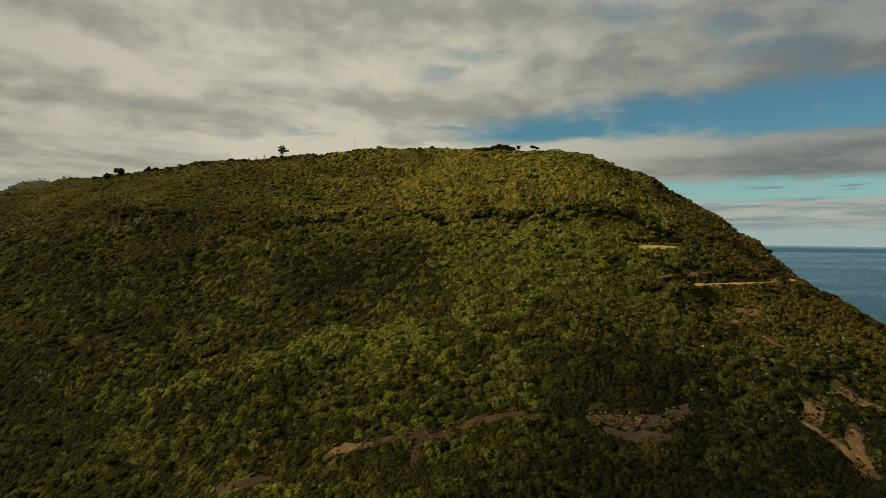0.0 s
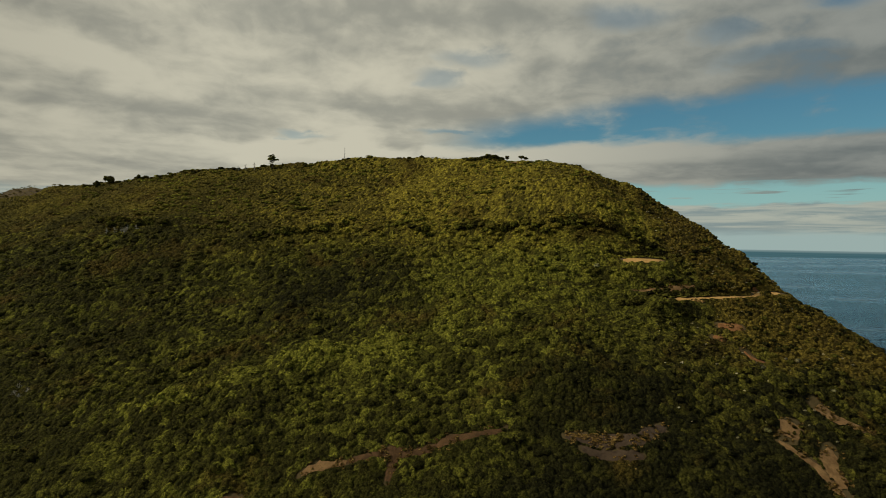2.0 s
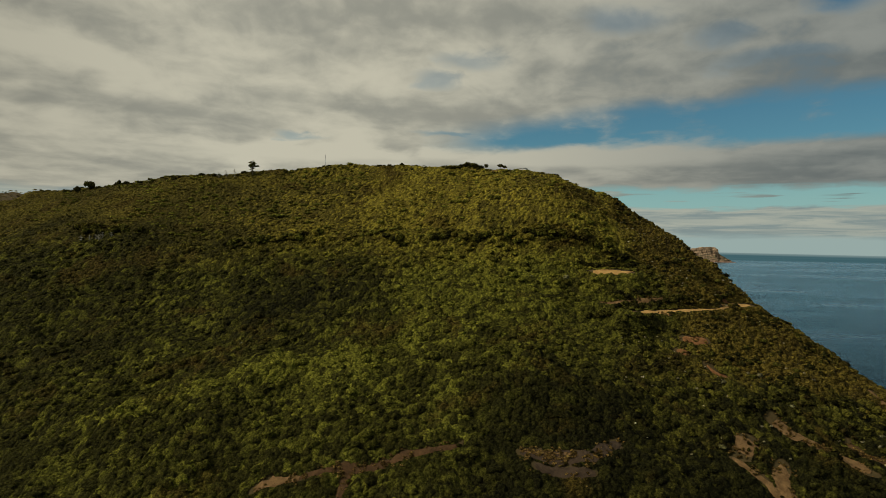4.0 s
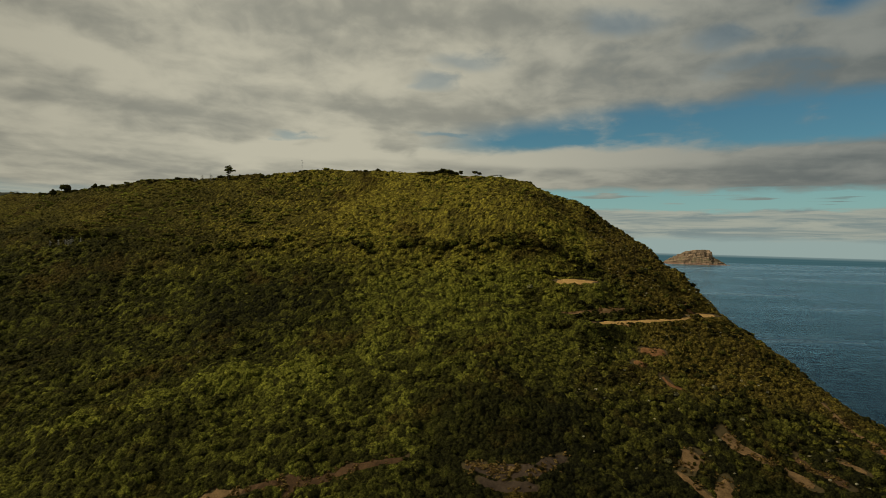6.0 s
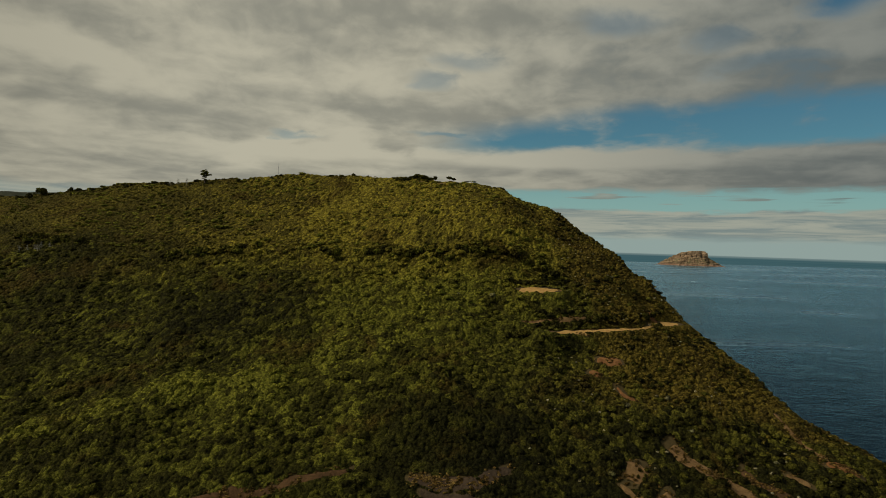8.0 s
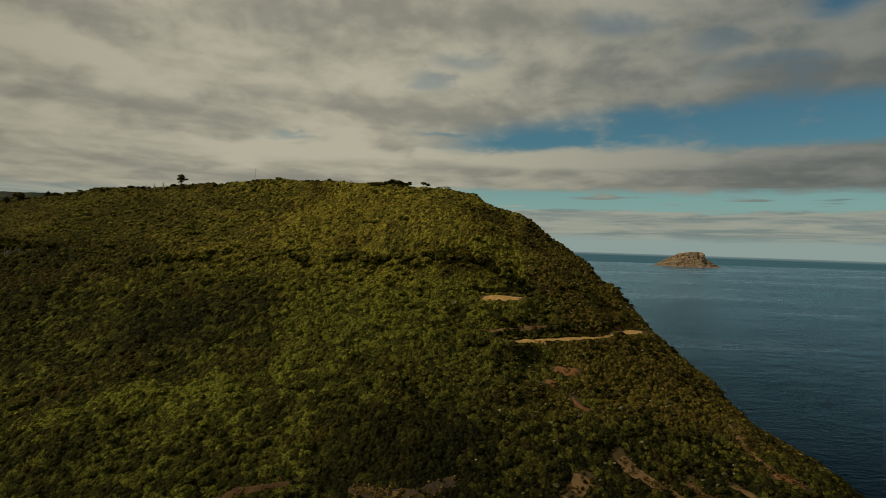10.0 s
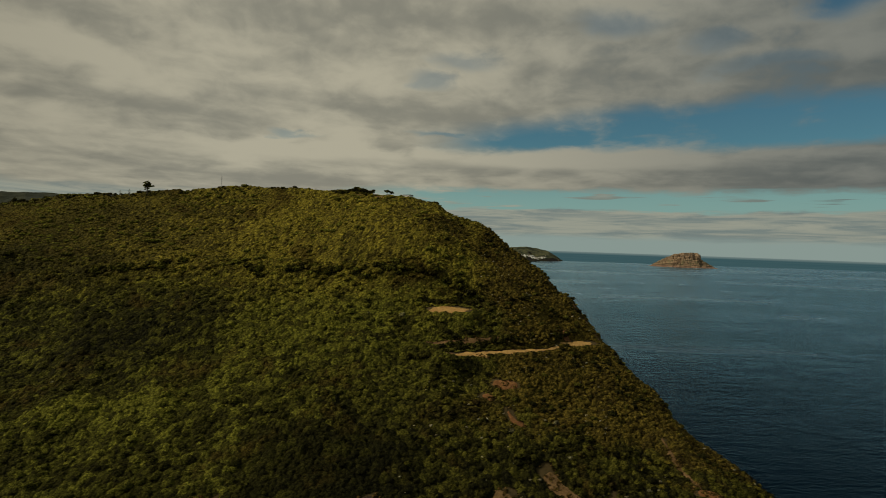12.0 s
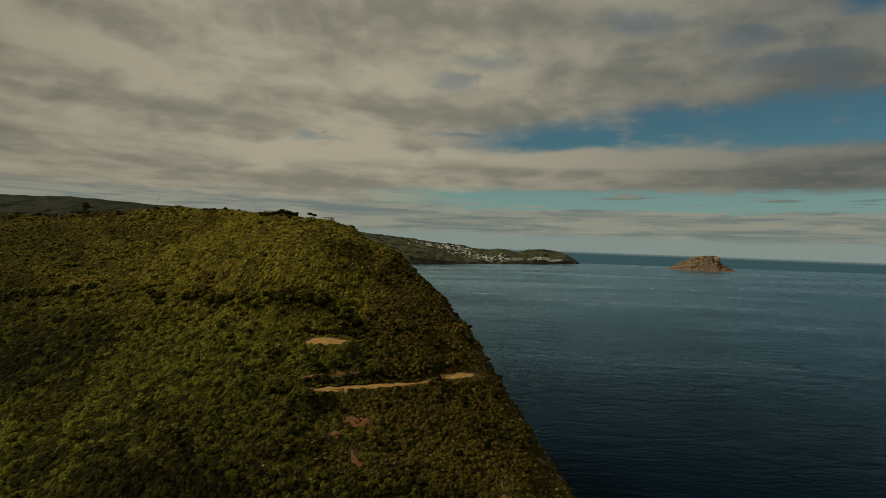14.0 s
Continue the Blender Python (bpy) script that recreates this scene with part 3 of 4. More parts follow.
def zone(x, y):
    """0 lower wood, 1 upper heath, 2 seaward scrub, 3 scrub beyond the spur with shade painted in."""
    w = 9 * vnoise(x, y, 40, 5)
    up = y + w + 6 * vnoise(x, y, 4, 63, 2) > np.interp(x, BAND_X, BAND_Y) + 4
    beyond = x + 0.9 * w + 20 * vnoise(x, y, 6, 61, 2) > 26 + (y - 174) * 0.776
    fl = (x + 0.22 * (230 - y) + 1.4 * w > 96) | (beyond & up & (x + 0.9 * w > 52 + (y - 174) * 0.776))
    fl = fl & (y + w + 16 * vnoise(x, y, 7, 64, 2) > 172)
    beyond = beyond | (x + 11 * vnoise(x, y, 6, 62, 2) > 64)
    return np.where(fl, 2, np.where(up, 1, np.where(beyond, 3, 0)))


def brow_line(x):
    """How far the front of the hill reaches, as seen from the camera's side, before it falls away behind the brow."""
    xs = np.arange(-340.0, 231.0, 5.0)
    ys = np.arange(200.0, 432.0, 2.0)
    X, Y = np.meshgrid(xs, ys)
    return np.interp(x, xs, ys[np.argmax((canopy(X, Y) - 105) / Y, axis=0)])


def smooth(k):
    k = np.clip(k, 0, 1)
    return k * k * (3 - 2 * k)


def mixture(x, y):
    """Shares, 0 to 1, of yellow heath, painted shade and seaward scrub at a place, drifting into one another."""
    w = 9 * vnoise(x, y, 40, 5)
    fine = 0.16 * vnoise(x, y, 2.0, 83, 1)
    warm = smooth(0.50 + (y - np.interp(x, BAND_X, BAND_Y)) / 62 + 0.30 * vnoise(x, y, 30, 81, 3) + fine)
    # how far the shade beyond the spur is painted into the green
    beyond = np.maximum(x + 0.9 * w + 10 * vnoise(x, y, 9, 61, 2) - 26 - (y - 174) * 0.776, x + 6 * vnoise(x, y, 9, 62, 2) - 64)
    shaded = smooth(0.45 + (beyond - 18) / 62 + fine)
    # round shadow on the middle slope, painted with the same dark palette
    shaded = np.maximum(shaded, 0.85 * np.exp(-((x + 37) ** 2 / 1300 + (y - 226) ** 2 / 900)))
    shaded = shaded * (1 - smooth(0.5 + (y + w - np.interp(x, BAND_X, BAND_Y)) / 24))
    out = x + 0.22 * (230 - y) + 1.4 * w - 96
    # right of the upper spur line the brown flank palette also carries painted shade
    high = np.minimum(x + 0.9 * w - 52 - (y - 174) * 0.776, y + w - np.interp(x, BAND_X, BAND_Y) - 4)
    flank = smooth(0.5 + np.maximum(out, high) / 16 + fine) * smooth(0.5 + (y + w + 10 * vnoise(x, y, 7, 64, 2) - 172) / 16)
    return warm, shaded, flank


def terraced(x):
    """Where tall dark growth stands along the old terrace."""
    k = np.zeros(np.shape(x))
    for mid, half in ((-150, 26), (-62, 25), (-6, 6), (24, 16), (62, 32)):
        k = np.maximum(k, np.clip(1.6 - 1.4 * np.abs(np.asarray(x) - mid) / half, 0, 1))
    return k


def tone_with_light(x, y, vary):
    """How light the growth is at a place, 0 to 1, sun and shade painted in, and how far it belongs to the terrace line.
    """
    warm, shaded, flank = mixture(x, y)
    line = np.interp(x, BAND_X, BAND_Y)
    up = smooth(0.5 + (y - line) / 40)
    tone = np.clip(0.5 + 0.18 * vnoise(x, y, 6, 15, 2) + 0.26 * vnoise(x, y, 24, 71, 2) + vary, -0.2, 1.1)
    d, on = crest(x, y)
    # sunlit crest, shaded hollow behind it and a round shadow, painted into the tone
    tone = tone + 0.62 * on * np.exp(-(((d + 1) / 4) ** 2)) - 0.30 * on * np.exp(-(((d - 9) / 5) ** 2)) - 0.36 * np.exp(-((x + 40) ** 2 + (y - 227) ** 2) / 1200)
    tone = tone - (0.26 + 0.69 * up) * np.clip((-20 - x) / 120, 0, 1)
    tone = tone - (1 - up) * (1 - shaded) * (1 - flank) * (0.22 * np.clip((182 - y) / 25, 0, 1) * np.clip((10 - x) / 40, 0, 1) + 0.11)
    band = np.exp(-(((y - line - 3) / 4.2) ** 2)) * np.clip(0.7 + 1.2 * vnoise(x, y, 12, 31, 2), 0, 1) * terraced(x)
    tone = tone + (0.28 * shaded * (x > 0) * (1 - flank) + 0.30 * flank) * np.clip((y - 178) / 14, -1.8, 1)
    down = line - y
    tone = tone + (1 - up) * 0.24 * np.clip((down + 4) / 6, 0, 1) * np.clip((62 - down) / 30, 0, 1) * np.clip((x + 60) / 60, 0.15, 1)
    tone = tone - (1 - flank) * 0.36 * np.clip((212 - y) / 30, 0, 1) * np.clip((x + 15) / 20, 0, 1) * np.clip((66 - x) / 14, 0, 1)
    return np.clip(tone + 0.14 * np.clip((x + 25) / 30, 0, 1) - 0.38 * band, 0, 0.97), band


def scrambled(a, b, seed):
    """A number from 0 to 1 for each pair of whole numbers."""
    v = np.sin(a * 127.1 + b * 311.7 + seed * 74.7) * 43758.5453
    return v - np.floor(v)


def crowns(x, y, cell, seed):
    """Height, 0 to 1, of a closed canopy of rounded crowns, and the middle of the crown over each place."""
    i, j = np.floor(x / cell), np.floor(y / cell)
    top, mx, my = np.full(x.shape, -9.0), np.zeros(x.shape), np.zeros(x.shape)
    for di in (-1, 0, 1):
        for dj in (-1, 0, 1):
            a, b = i + di, j + dj
            px, py = (a + scrambled(a, b, seed)) * cell, (b + scrambled(a, b, seed + 1)) * cell
            size = 0.44 + 0.36 * scrambled(a, b, seed + 2)
            k = 1 - ((x - px) ** 2 + (y - py) ** 2) / (size * cell) ** 2
            h = size * np.sign(k) * np.sqrt(np.abs(k))
            mx, my = np.where(h > top, px, mx), np.where(h > top, py, my)
            top = np.maximum(top, h)
    return np.clip(top, 0, 1.25), mx, my


def carpet(name, label, step, y0, y1):
    """The closed canopy of the scrub: crown beside crown, smaller on the heath and the seaward flank."""
    gx, gy = np.meshgrid(np.arange(-0.78 * y1 - 26, 0.55 * y1 + 96, step), np.arange(y0, y1, step))
    gx = gx + rng.uniform(-0.3, 0.3, gx.shape) * step
    gy = gy + rng.uniform(-0.3, 0.3, gy.shape) * step
    ny, nx = gx.shape
    x, y = gx.ravel(), gy.ravel()
    ok = seen_part(x, y) & (y < brow_line(x) + 9)
    ok[ok] = (bare_distance(x[ok], y[ok]) > 0.9 * vnoise(x[ok], y[ok], 3.0, 91, 3) - 0.40) & (bare_distance(x[ok], y[ok], True) > 0.1 + 0.9 * vnoise(x[ok], y[ok], 2.4, 92, 3))
    f = grid_faces(nx, ny)
    f = f[ok[f].all(1)]
    used = np.unique(f)
    slot = np.full(len(x), -1)
    slot[used] = np.arange(len(used))
    x, y = x[used], y[used]
    warm, shaded, flank = mixture(x, y)
    low = smooth(np.maximum(warm, flank) * 1.6 - 0.4)
    h1, ax, ay = crowns(x, y, 2.0, 3)
    u, v = (0.53 * x + 0.85 * y) / 2.1, -0.85 * x + 0.53 * y  # combed by the wind, up and across the slope
    h2, mu, mv = crowns(u, v, 1.15, 9)
    bx, by = 0.53 * 2.1 * mu - 0.85 * mv, 0.85 * 2.1 * mu + 0.53 * mv
    h3, _, _ = crowns(x, y, 0.75, 14)
    small = low + 0.25 * vnoise(x, y, 6, 95, 2) > 0.5
    mx, my = np.where(small, bx, ax), np.where(small, by, ay)
    tone, band = tone_with_light(mx, my, (scrambled(np.round(mx * 9), np.round(my * 9), 5) - 0.5) * 1.2)
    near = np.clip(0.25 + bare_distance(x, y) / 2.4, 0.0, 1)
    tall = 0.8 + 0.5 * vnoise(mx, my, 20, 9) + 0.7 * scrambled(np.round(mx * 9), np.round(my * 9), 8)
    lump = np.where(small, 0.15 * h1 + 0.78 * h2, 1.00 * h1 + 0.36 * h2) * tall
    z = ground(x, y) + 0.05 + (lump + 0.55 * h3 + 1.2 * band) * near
    warm, shaded, flank = mixture(mx, my)
    ob = part(name, np.stack([x, y, z], 1), [slot[f]], LEAF_HILL, smooth=True, tone=tone, shares={"warm": warm, "shaded": shaded, "flank": flank})
    return tagged(ob, label, "shrubs", kind="stuff")


def stand(name, label, want, step, radius, tall, count, keep=0.97, size=(0.24, 0.44), sink=0.6, form=(4, 8)):
    x, y = scatter(-340, 230, 118, 430, step)
    ok = seen_part(x, y) & (zone(x, y) == want) & (rng.random(len(x)) > np.clip(((canopy(x - 1, y) - canopy(x + 1, y)) / 2 - 0.95) * 1.2, 0, 0.75)) & (bare_distance(x, y) > radius[1] * rng.choice((-0.8, -0.3, 0.0, 0.15), len(x))) & (bare_distance(x, y, True) > rng.uniform(0.2, 0.9, len(x))) & (rng.random(len(x)) < keep) & (y < brow_line(x) + 11)
    x, y = x[ok], y[ok]
    n = len(x)
    f = np.clip(0.5 + 0.5 * vnoise(x, y, 22, 9) + rng.normal(0, 0.28, n), 0, 1)
    tone, band = tone_with_light(x, y, rng.normal(0, 0.17, n))
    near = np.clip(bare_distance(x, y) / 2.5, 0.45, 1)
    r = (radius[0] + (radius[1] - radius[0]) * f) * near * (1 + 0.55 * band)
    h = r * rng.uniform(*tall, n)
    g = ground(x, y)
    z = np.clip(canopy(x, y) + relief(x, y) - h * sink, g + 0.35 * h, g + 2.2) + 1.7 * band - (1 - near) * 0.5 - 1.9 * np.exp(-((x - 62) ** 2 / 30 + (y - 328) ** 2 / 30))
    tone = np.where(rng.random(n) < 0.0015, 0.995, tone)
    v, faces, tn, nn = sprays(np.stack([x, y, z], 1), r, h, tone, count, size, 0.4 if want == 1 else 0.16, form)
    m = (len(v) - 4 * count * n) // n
    shares = {k: np.concatenate([w.repeat(4 * count), w.repeat(m)]) for k, w in zip(("warm", "shaded", "flank"), mixture(x, y))}
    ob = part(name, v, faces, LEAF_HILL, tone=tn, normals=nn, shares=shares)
    return tagged(ob, label, "shrubs", kind="stuff")


carpet("lower_scrub_canopy", "closed canopy of rounded dark green scrub on the lower slope", 0.30, 118, 205)
carpet("upper_scrub_canopy", "closed canopy of olive yellow scrub on the upper slope", 0.43, 204.6, 400)
stand("woodland_scrub", "dense rounded evergreen scrub covering the lower slope", 0, 3.8, (0.8, 2.1), (0.55, 0.90), 26, size=(0.10, 0.24), sink=0.85, form=(4, 8))
stand("shaded_scrub", "dense lower slope scrub with shade painted into its green", 3, 3.4, (0.8, 1.9), (0.55, 0.90), 26, size=(0.10, 0.24), sink=0.85, form=(4, 8))
stand("heath", "low olive yellow heath scrub on the upper slope", 1, 3.6, (0.7, 1.3), (0.25, 0.42), 12, size=(0.14, 0.30), form=(3, 6))
stand("flank_scrub", "dark wind-clipped brownish scrub on the seaward flank", 2, 2.1, (0.7, 1.5), (0.6, 0.95), 20, size=(0.12, 0.28), form=(3, 7))


def outer_scrub():
    """Coarser growth on the parts of the hill that lie out of sight."""
    x, y = scatter(-440, 300, 40, 620, 5.0)
    ok = ~seen_part(x, y) & (canopy(x, y) > 6) & (np.abs(canopy(x + 2, y) - canopy(x - 2, y)) < 5)
    x, y = x[ok], y[ok]
    r = rng.uniform(2.6, 4.2, len(x))
    v, faces, tn, nn = sprays(np.stack([x, y, canopy(x, y) - 1.2], 1), r, r * 0.6, rng.random(len(x)), 10, (0.3, 0.5), form=(2, 6))
    return tagged(part("outer_scrub", v, faces, LEAF_WOOD, tone=tn, normals=nn), "evergreen scrub over the rest of the hill", "shrubs", kind="stuff")


outer_scrub()


def loose_shrubs():
    """Darker rounded shrubs strewn in patches through the pale heath."""
    x, y = scatter(-230, 125, 250, 385, 4.2)
    ok = (zone(x, y) == 1) & (vnoise(x, y, 30, 44, 2) + 0.35 * rng.normal(size=len(x)) > 0.42)
    x, y = x[ok], y[ok]
    r = rng.uniform(0.9, 2.5, len(x))
    v, faces, tn, nn = sprays(np.stack([x, y, canopy(x, y) + relief(x, y) - 0.5], 1), r, r * 0.5, 0.62 + 0.34 * rng.random(len(x)), 26, (0.12, 0.26))
    return tagged(part("heath_shrubs", v, faces, LEAF_WOOD, tone=tn, normals=nn), "rounded darker shrubs standing in the pale heath", "shrubs", kind="stuff")


loose_shrubs()


def flank_shrubs(name, label, mat, step, seed, cut, size, count, tone):
    """Scattered growth of another kind on the seaward flank."""
    x, y = scatter(70, 200, 150, 330, step)
    ok = (zone(x, y) >= 2) & (x + 0.22 * (230 - y) > 84) & (canopy(x, y) > 10) & (bare_distance(x, y) > 0.8) & (vnoise(x, y, 14, seed, 2) + 0.4 * rng.normal(size=len(x)) > cut)
    x, y = x[ok], y[ok]
    r = rng.uniform(*size, len(x))
    v, faces, tn, nn = sprays(np.stack([x, y, canopy(x, y) + relief(x, y) - 0.1], 1), r, r * 0.7, tone * rng.random(len(x)), count, (0.2, 0.42))
    return tagged(part(name, v, faces, mat, tone=tn, normals=nn), label, "shrubs", kind="stuff")


flank_shrubs("green_shrubs", "rounded dark green shrubs dotted over the seaward flank", LEAF_SHADE_AND_DARK, 3.0, 51, 0.22, (0.8, 1.7), 34, 1.0)
flank_shrubs("yellow_shrubs", "low yellowish shrubs dotted over the seaward flank", LEAF_HEATH, 4.2, 52, 0.40, (0.5, 1.0), 24, 0.4)
flank_shrubs("pale_tufts", "pale dry tufts standing in the seaward scrub", LEAF_PALE, 4.5, 53, 0.3, (0.3, 0.6), 10, 0.9)


def scar_grass():
    """Tufts of dry rusty grass on and round the bare scars."""
    spots = []
    for name, _, wd, line in BARE:
        if name != "bare_scar":
            continue
        for (x0, y0), (x1, y1) in zip(line, line[1:]):
            n = int(math.hypot(x1 - x0, y1 - y0) * (wd + 1.5) * 3.0)
            k = rng.random(n)
            spots.append(np.stack([x0 + (x1 - x0) * k + rng.normal(0, wd * 0.8 + 0.6, n), y0 + (y1 - y0) * k + rng.normal(0, wd * 0.8 + 0.6, n)], 1))
    p = np.concatenate(spots)
    p = p[vnoise(p[:, 0], p[:, 1], 2.6, 97, 3) > 0.12]
    r = rng.uniform(0.2, 0.6, len(p))
    z = ground(p[:, 0], p[:, 1]) + 0.22
    v, faces, tn, nn = sprays(np.stack([p[:, 0], p[:, 1], z], 1), r, r * 0.5, 0.2 + 0.75 * rng.random(len(p)), 6, (0.35, 0.8), form=(2, 5))
    return tagged(part("dry_grass", v, faces, LEAF_DRY, tone=tn, normals=nn), "tufts of dry rusty grass on bare earth", "grass", kind="stuff")


scar_grass()

# ---- single shrubs and trees ----
def shrub_mesh(r, h, count, mat):
    """One rounded shrub of a few lobes, standing on its base."""
    k = rng.integers(3, 6)
    ang, far = rng.uniform(0, 6.28, k), r * rng.uniform(0.25, 0.55, k)
    lr = r * rng.uniform(0.5, 0.7, k)
    c = np.stack([np.cos(ang) * far, np.sin(ang) * far, h * rng.uniform(0.42, 0.66, k)], 1)
    v, f, tn, nn = sprays(c, lr, h * rng.uniform(0.38, 0.5, k), np.clip(rng.random(k), 0, 0.95), count, (0.2, 0.4))
    ob = part("shrub", v, f, mat, tone=tn, normals=nn)
    me = ob.data
    bpy.data.objects.remove(ob)
    return me


DARK_SHRUBS = [shrub_mesh(1.0, 1.0, 46, LEAF_DARK) for _ in range(5)]
TERRACE_SHRUBS = [shrub_mesh(1.0, 1.0, 44, LEAF_WOOD) for _ in range(3)] + [shrub_mesh(1.0, 1.0, 44, LEAF_SHADE_AND_DARK)]


def shrub(x, y, r, h, meshes, label, group, sink=0.3):
    ob = new("shrub", meshes[int(rng.integers(len(meshes)))])
    z = float(ground(np.float64(x), np.float64(y)))
    ob.matrix_basis = Matrix.LocRotScale((x, y, z - sink), Euler((0, 0, float(rng.uniform(0, 6.28)))), (r, r, h + sink))
    return tagged(ob, label, "shrub", group)


# a line of tall dark trees on the old terrace across the slope
for i in range(190):
    x = float(rng.uniform(-225, 112))
    if rng.random() > float(terraced(x)):
        continue
    y = float(np.interp(x, BAND_X, BAND_Y) + rng.normal(0, 1.6) + 2)
    if bare_distance(np.array([x]), np.array([y]))[0] < 3.5:
        continue
    r = float(rng.uniform(1.8, 3.4))
    shrub(x, y, r, float(rng.uniform(2.2, 3.6)), TERRACE_SHRUBS, "tall dark evergreen shrub on the terrace line", "terrace shrubs")
# hedge above the road and round the clearing
for x0, y0, x1, y1, n in ((86, 202.6, 122, 218.8, 6), (74, 239.5, 95, 239, 16), (70, 209.5, 84, 210, 9), (84, 210.2, 119, 226.3, 26), (124, 232, 142, 248, 10), (74, 200.2, 92, 201.5, 9)):
    for i in range(n):
        k = (i + rng.uniform(-0.3, 0.3)) / n
        shrub(x0 + (x1 - x0) * k, y0 + (y1 - y0) * k + float(rng.normal(0, 0.5)), float(rng.uniform(1.2, 2.0)), 0.7 if (x0, x1) in ((86, 122), (74, 92)) else float(rng.uniform(1.6, 3.0)), DARK_SHRUBS, "dark green shrub beside the dirt track", "track shrubs")
for x, y, r in ((98.6, 153.2, 0.8), (100.0, 152.0, 0.7), (97.6, 151.6, 0.6), (99.2, 150.6, 0.7), (101.0, 153.6, 0.8), (106.5, 141.0, 0.8)):
    shrub(x, y, r, 0.9, DARK_SHRUBS, "small dark shrub standing in the bare clay hollow", "hollow shrubs")


def brow(x):
    """How far back the brow of the hill lies at x, as seen from the camera's side."""
    ys = np.arange(255.0, 430.0, 2.0)
    return float(ys[np.argmax((canopy(np.full(len(ys), x), ys) - 112) / ys)])


for x, y, r, h in ((-210, 383, 3.2, 5.6), (-219, 385, 2.2, 4.2), (-228, 388, 2.6, 4.0), (-190, 380, 1.6, 3.4)):
    shrub(x, y, r, h, DARK_SHRUBS, "big round dark shrub standing on the ridge", "ridge shrubs")
for i in range(90):
    x = float(rng.uniform(-265, 112)) if i % 3 else float(rng.uniform(-190, -30))
    if x > 38 and x < 72 and i % 3:
        continue
    r = float(rng.uniform(0.8, 1.9)) * (1.35 if x < -110 else 1.0)
    shrub(x, brow(x) + float(rng.uniform(-5, 7)), r, r * 0.4 + 1.0, DARK_SHRUBS, "wind-shaped dark shrub on the hill's brow", "brow shrubs")
for i in range(16):
    x = 21 + i * 1.3
    shrub(x, 343 + float(rng.normal(0, 0.8)), 2.0, float(rng.uniform(2.3, 2.7)), DARK_SHRUBS, "tall dark shrub of a dense hedge on the summit", "summit hedge")


def tube(pts, radii, sides=7):
    """A tapering limb through the given points."""
    v, f = [], []
    for i, (q, rr) in enumerate(zip(pts, radii)):
        d = (Vector(pts[min(i + 1, len(pts) - 1)]) - Vector(pts[max(i - 1, 0)])).normalized()
        e = d.orthogonal().normalized()
        g = d.cross(e)
        v += [tuple(Vector(q) + (e * math.cos(k * 6.2832 / sides) + g * math.sin(k * 6.2832 / sides)) * rr) for k in range(sides)]
    for i in range(len(pts) - 1):
        f += [(i * sides + k, i * sides + (k + 1) % sides, (i + 1) * sides + (k + 1) % sides, (i + 1) * sides + k) for k in range(sides)]
    return v, f


def tree(name, label, x, y, high, tiers, mat, bark, group="", leafy=True, thick=0.15):
    """tiers: height, reach and number of limbs of each storey of the crown."""
    root = new(name)
    z = float(ground(np.float64(x), np.float64(y)))
    root.matrix_basis = pose(x, y, z - 0.3)
    tagged(root, label, "tree", group)
    v, f = tube([(0, 0, 0), (0.1, 0, high * 0.4), (-0.05, 0.1, high * 0.75), (0, 0, high)], [high * 0.032, high * 0.024, high * 0.014, high * 0.005])
    part("trunk", v, [f], bark, root)
    c, r, h = [], [], []
    for storey, reach, n in tiers:
        turn = float(rng.uniform(0, 6.28))
        for k in range(n):
            a = turn + k * 6.2832 / n + float(rng.normal(0, 0.25))
            l = reach * float(rng.uniform(0.5, 1.15))
            zt = storey + float(rng.normal(0, high * 0.03))
            tip = (math.cos(a) * l, math.sin(a) * l, zt + l * 0.16)
            v, f = tube([(0, 0, zt - 0.25), (tip[0] * 0.5, tip[1] * 0.5, zt + l * 0.02), tip], [high * 0.012, high * 0.008, high * 0.003], 5)
            part("limb", v, [f], bark, root)
            for u in (0.55, 0.95):
                c.append((tip[0] * u, tip[1] * u, zt + l * 0.16 * u + 0.1))
                r.append(l * 0.36)
                h.append(l * thick)
    if leafy:
        v, f, tn, nn = sprays(np.array(c), np.array(r), np.array(h), np.clip(rng.random(len(c)), 0, 0.9), 26, (0.22, 0.42))
        part("crown", v, f, mat, root, tone=tn, normals=nn)
    return root


tree("conifer", "lone dark conifer with flat layered limbs on the ridge", -101, 369, 9.6, ((4.8, 1.7, 4), (6.3, 2.8, 6), (7.5, 2.5, 7), (8.7, 2.1, 6), (9.5, 1.2, 5)), LEAF_WOOD, BARK, thick=0.26)
for x, y, hh in ((-117, 368, 5.2), (-112, 369, 5.6), (-121.5, 367, 4.6)):
    tree("bare_tree", "small bare greyish tree on the ridge", x, y, hh, ((hh * 0.40, 1.5, 9), (hh * 0.58, 1.5, 10), (hh * 0.75, 1.2, 9), (hh * 0.9, 0.7, 7)), LEAF_DARK, DEAD, "bare ridge trees", leafy=False)
for i in range(12):
    x, y = (-151 + float(rng.normal(0, 4)), 289 + float(rng.normal(0, 1.5))) if i < 8 else (-126 + float(rng.normal(0, 3)), 184 + float(rng.normal(0, 2)))
    hh = float(rng.uniform(3.6, 4.8)) if i < 8 else float(rng.uniform(2.4, 3.2))
    tree("bare_tree", "dead bleached tree standing out of the scrub", x, y, hh, ((hh * 0.5, 1.4, 7), (hh * 0.68, 1.2, 8), (hh * 0.86, 0.8, 7)), LEAF_DARK, DEAD, "dead trees", leafy=False)
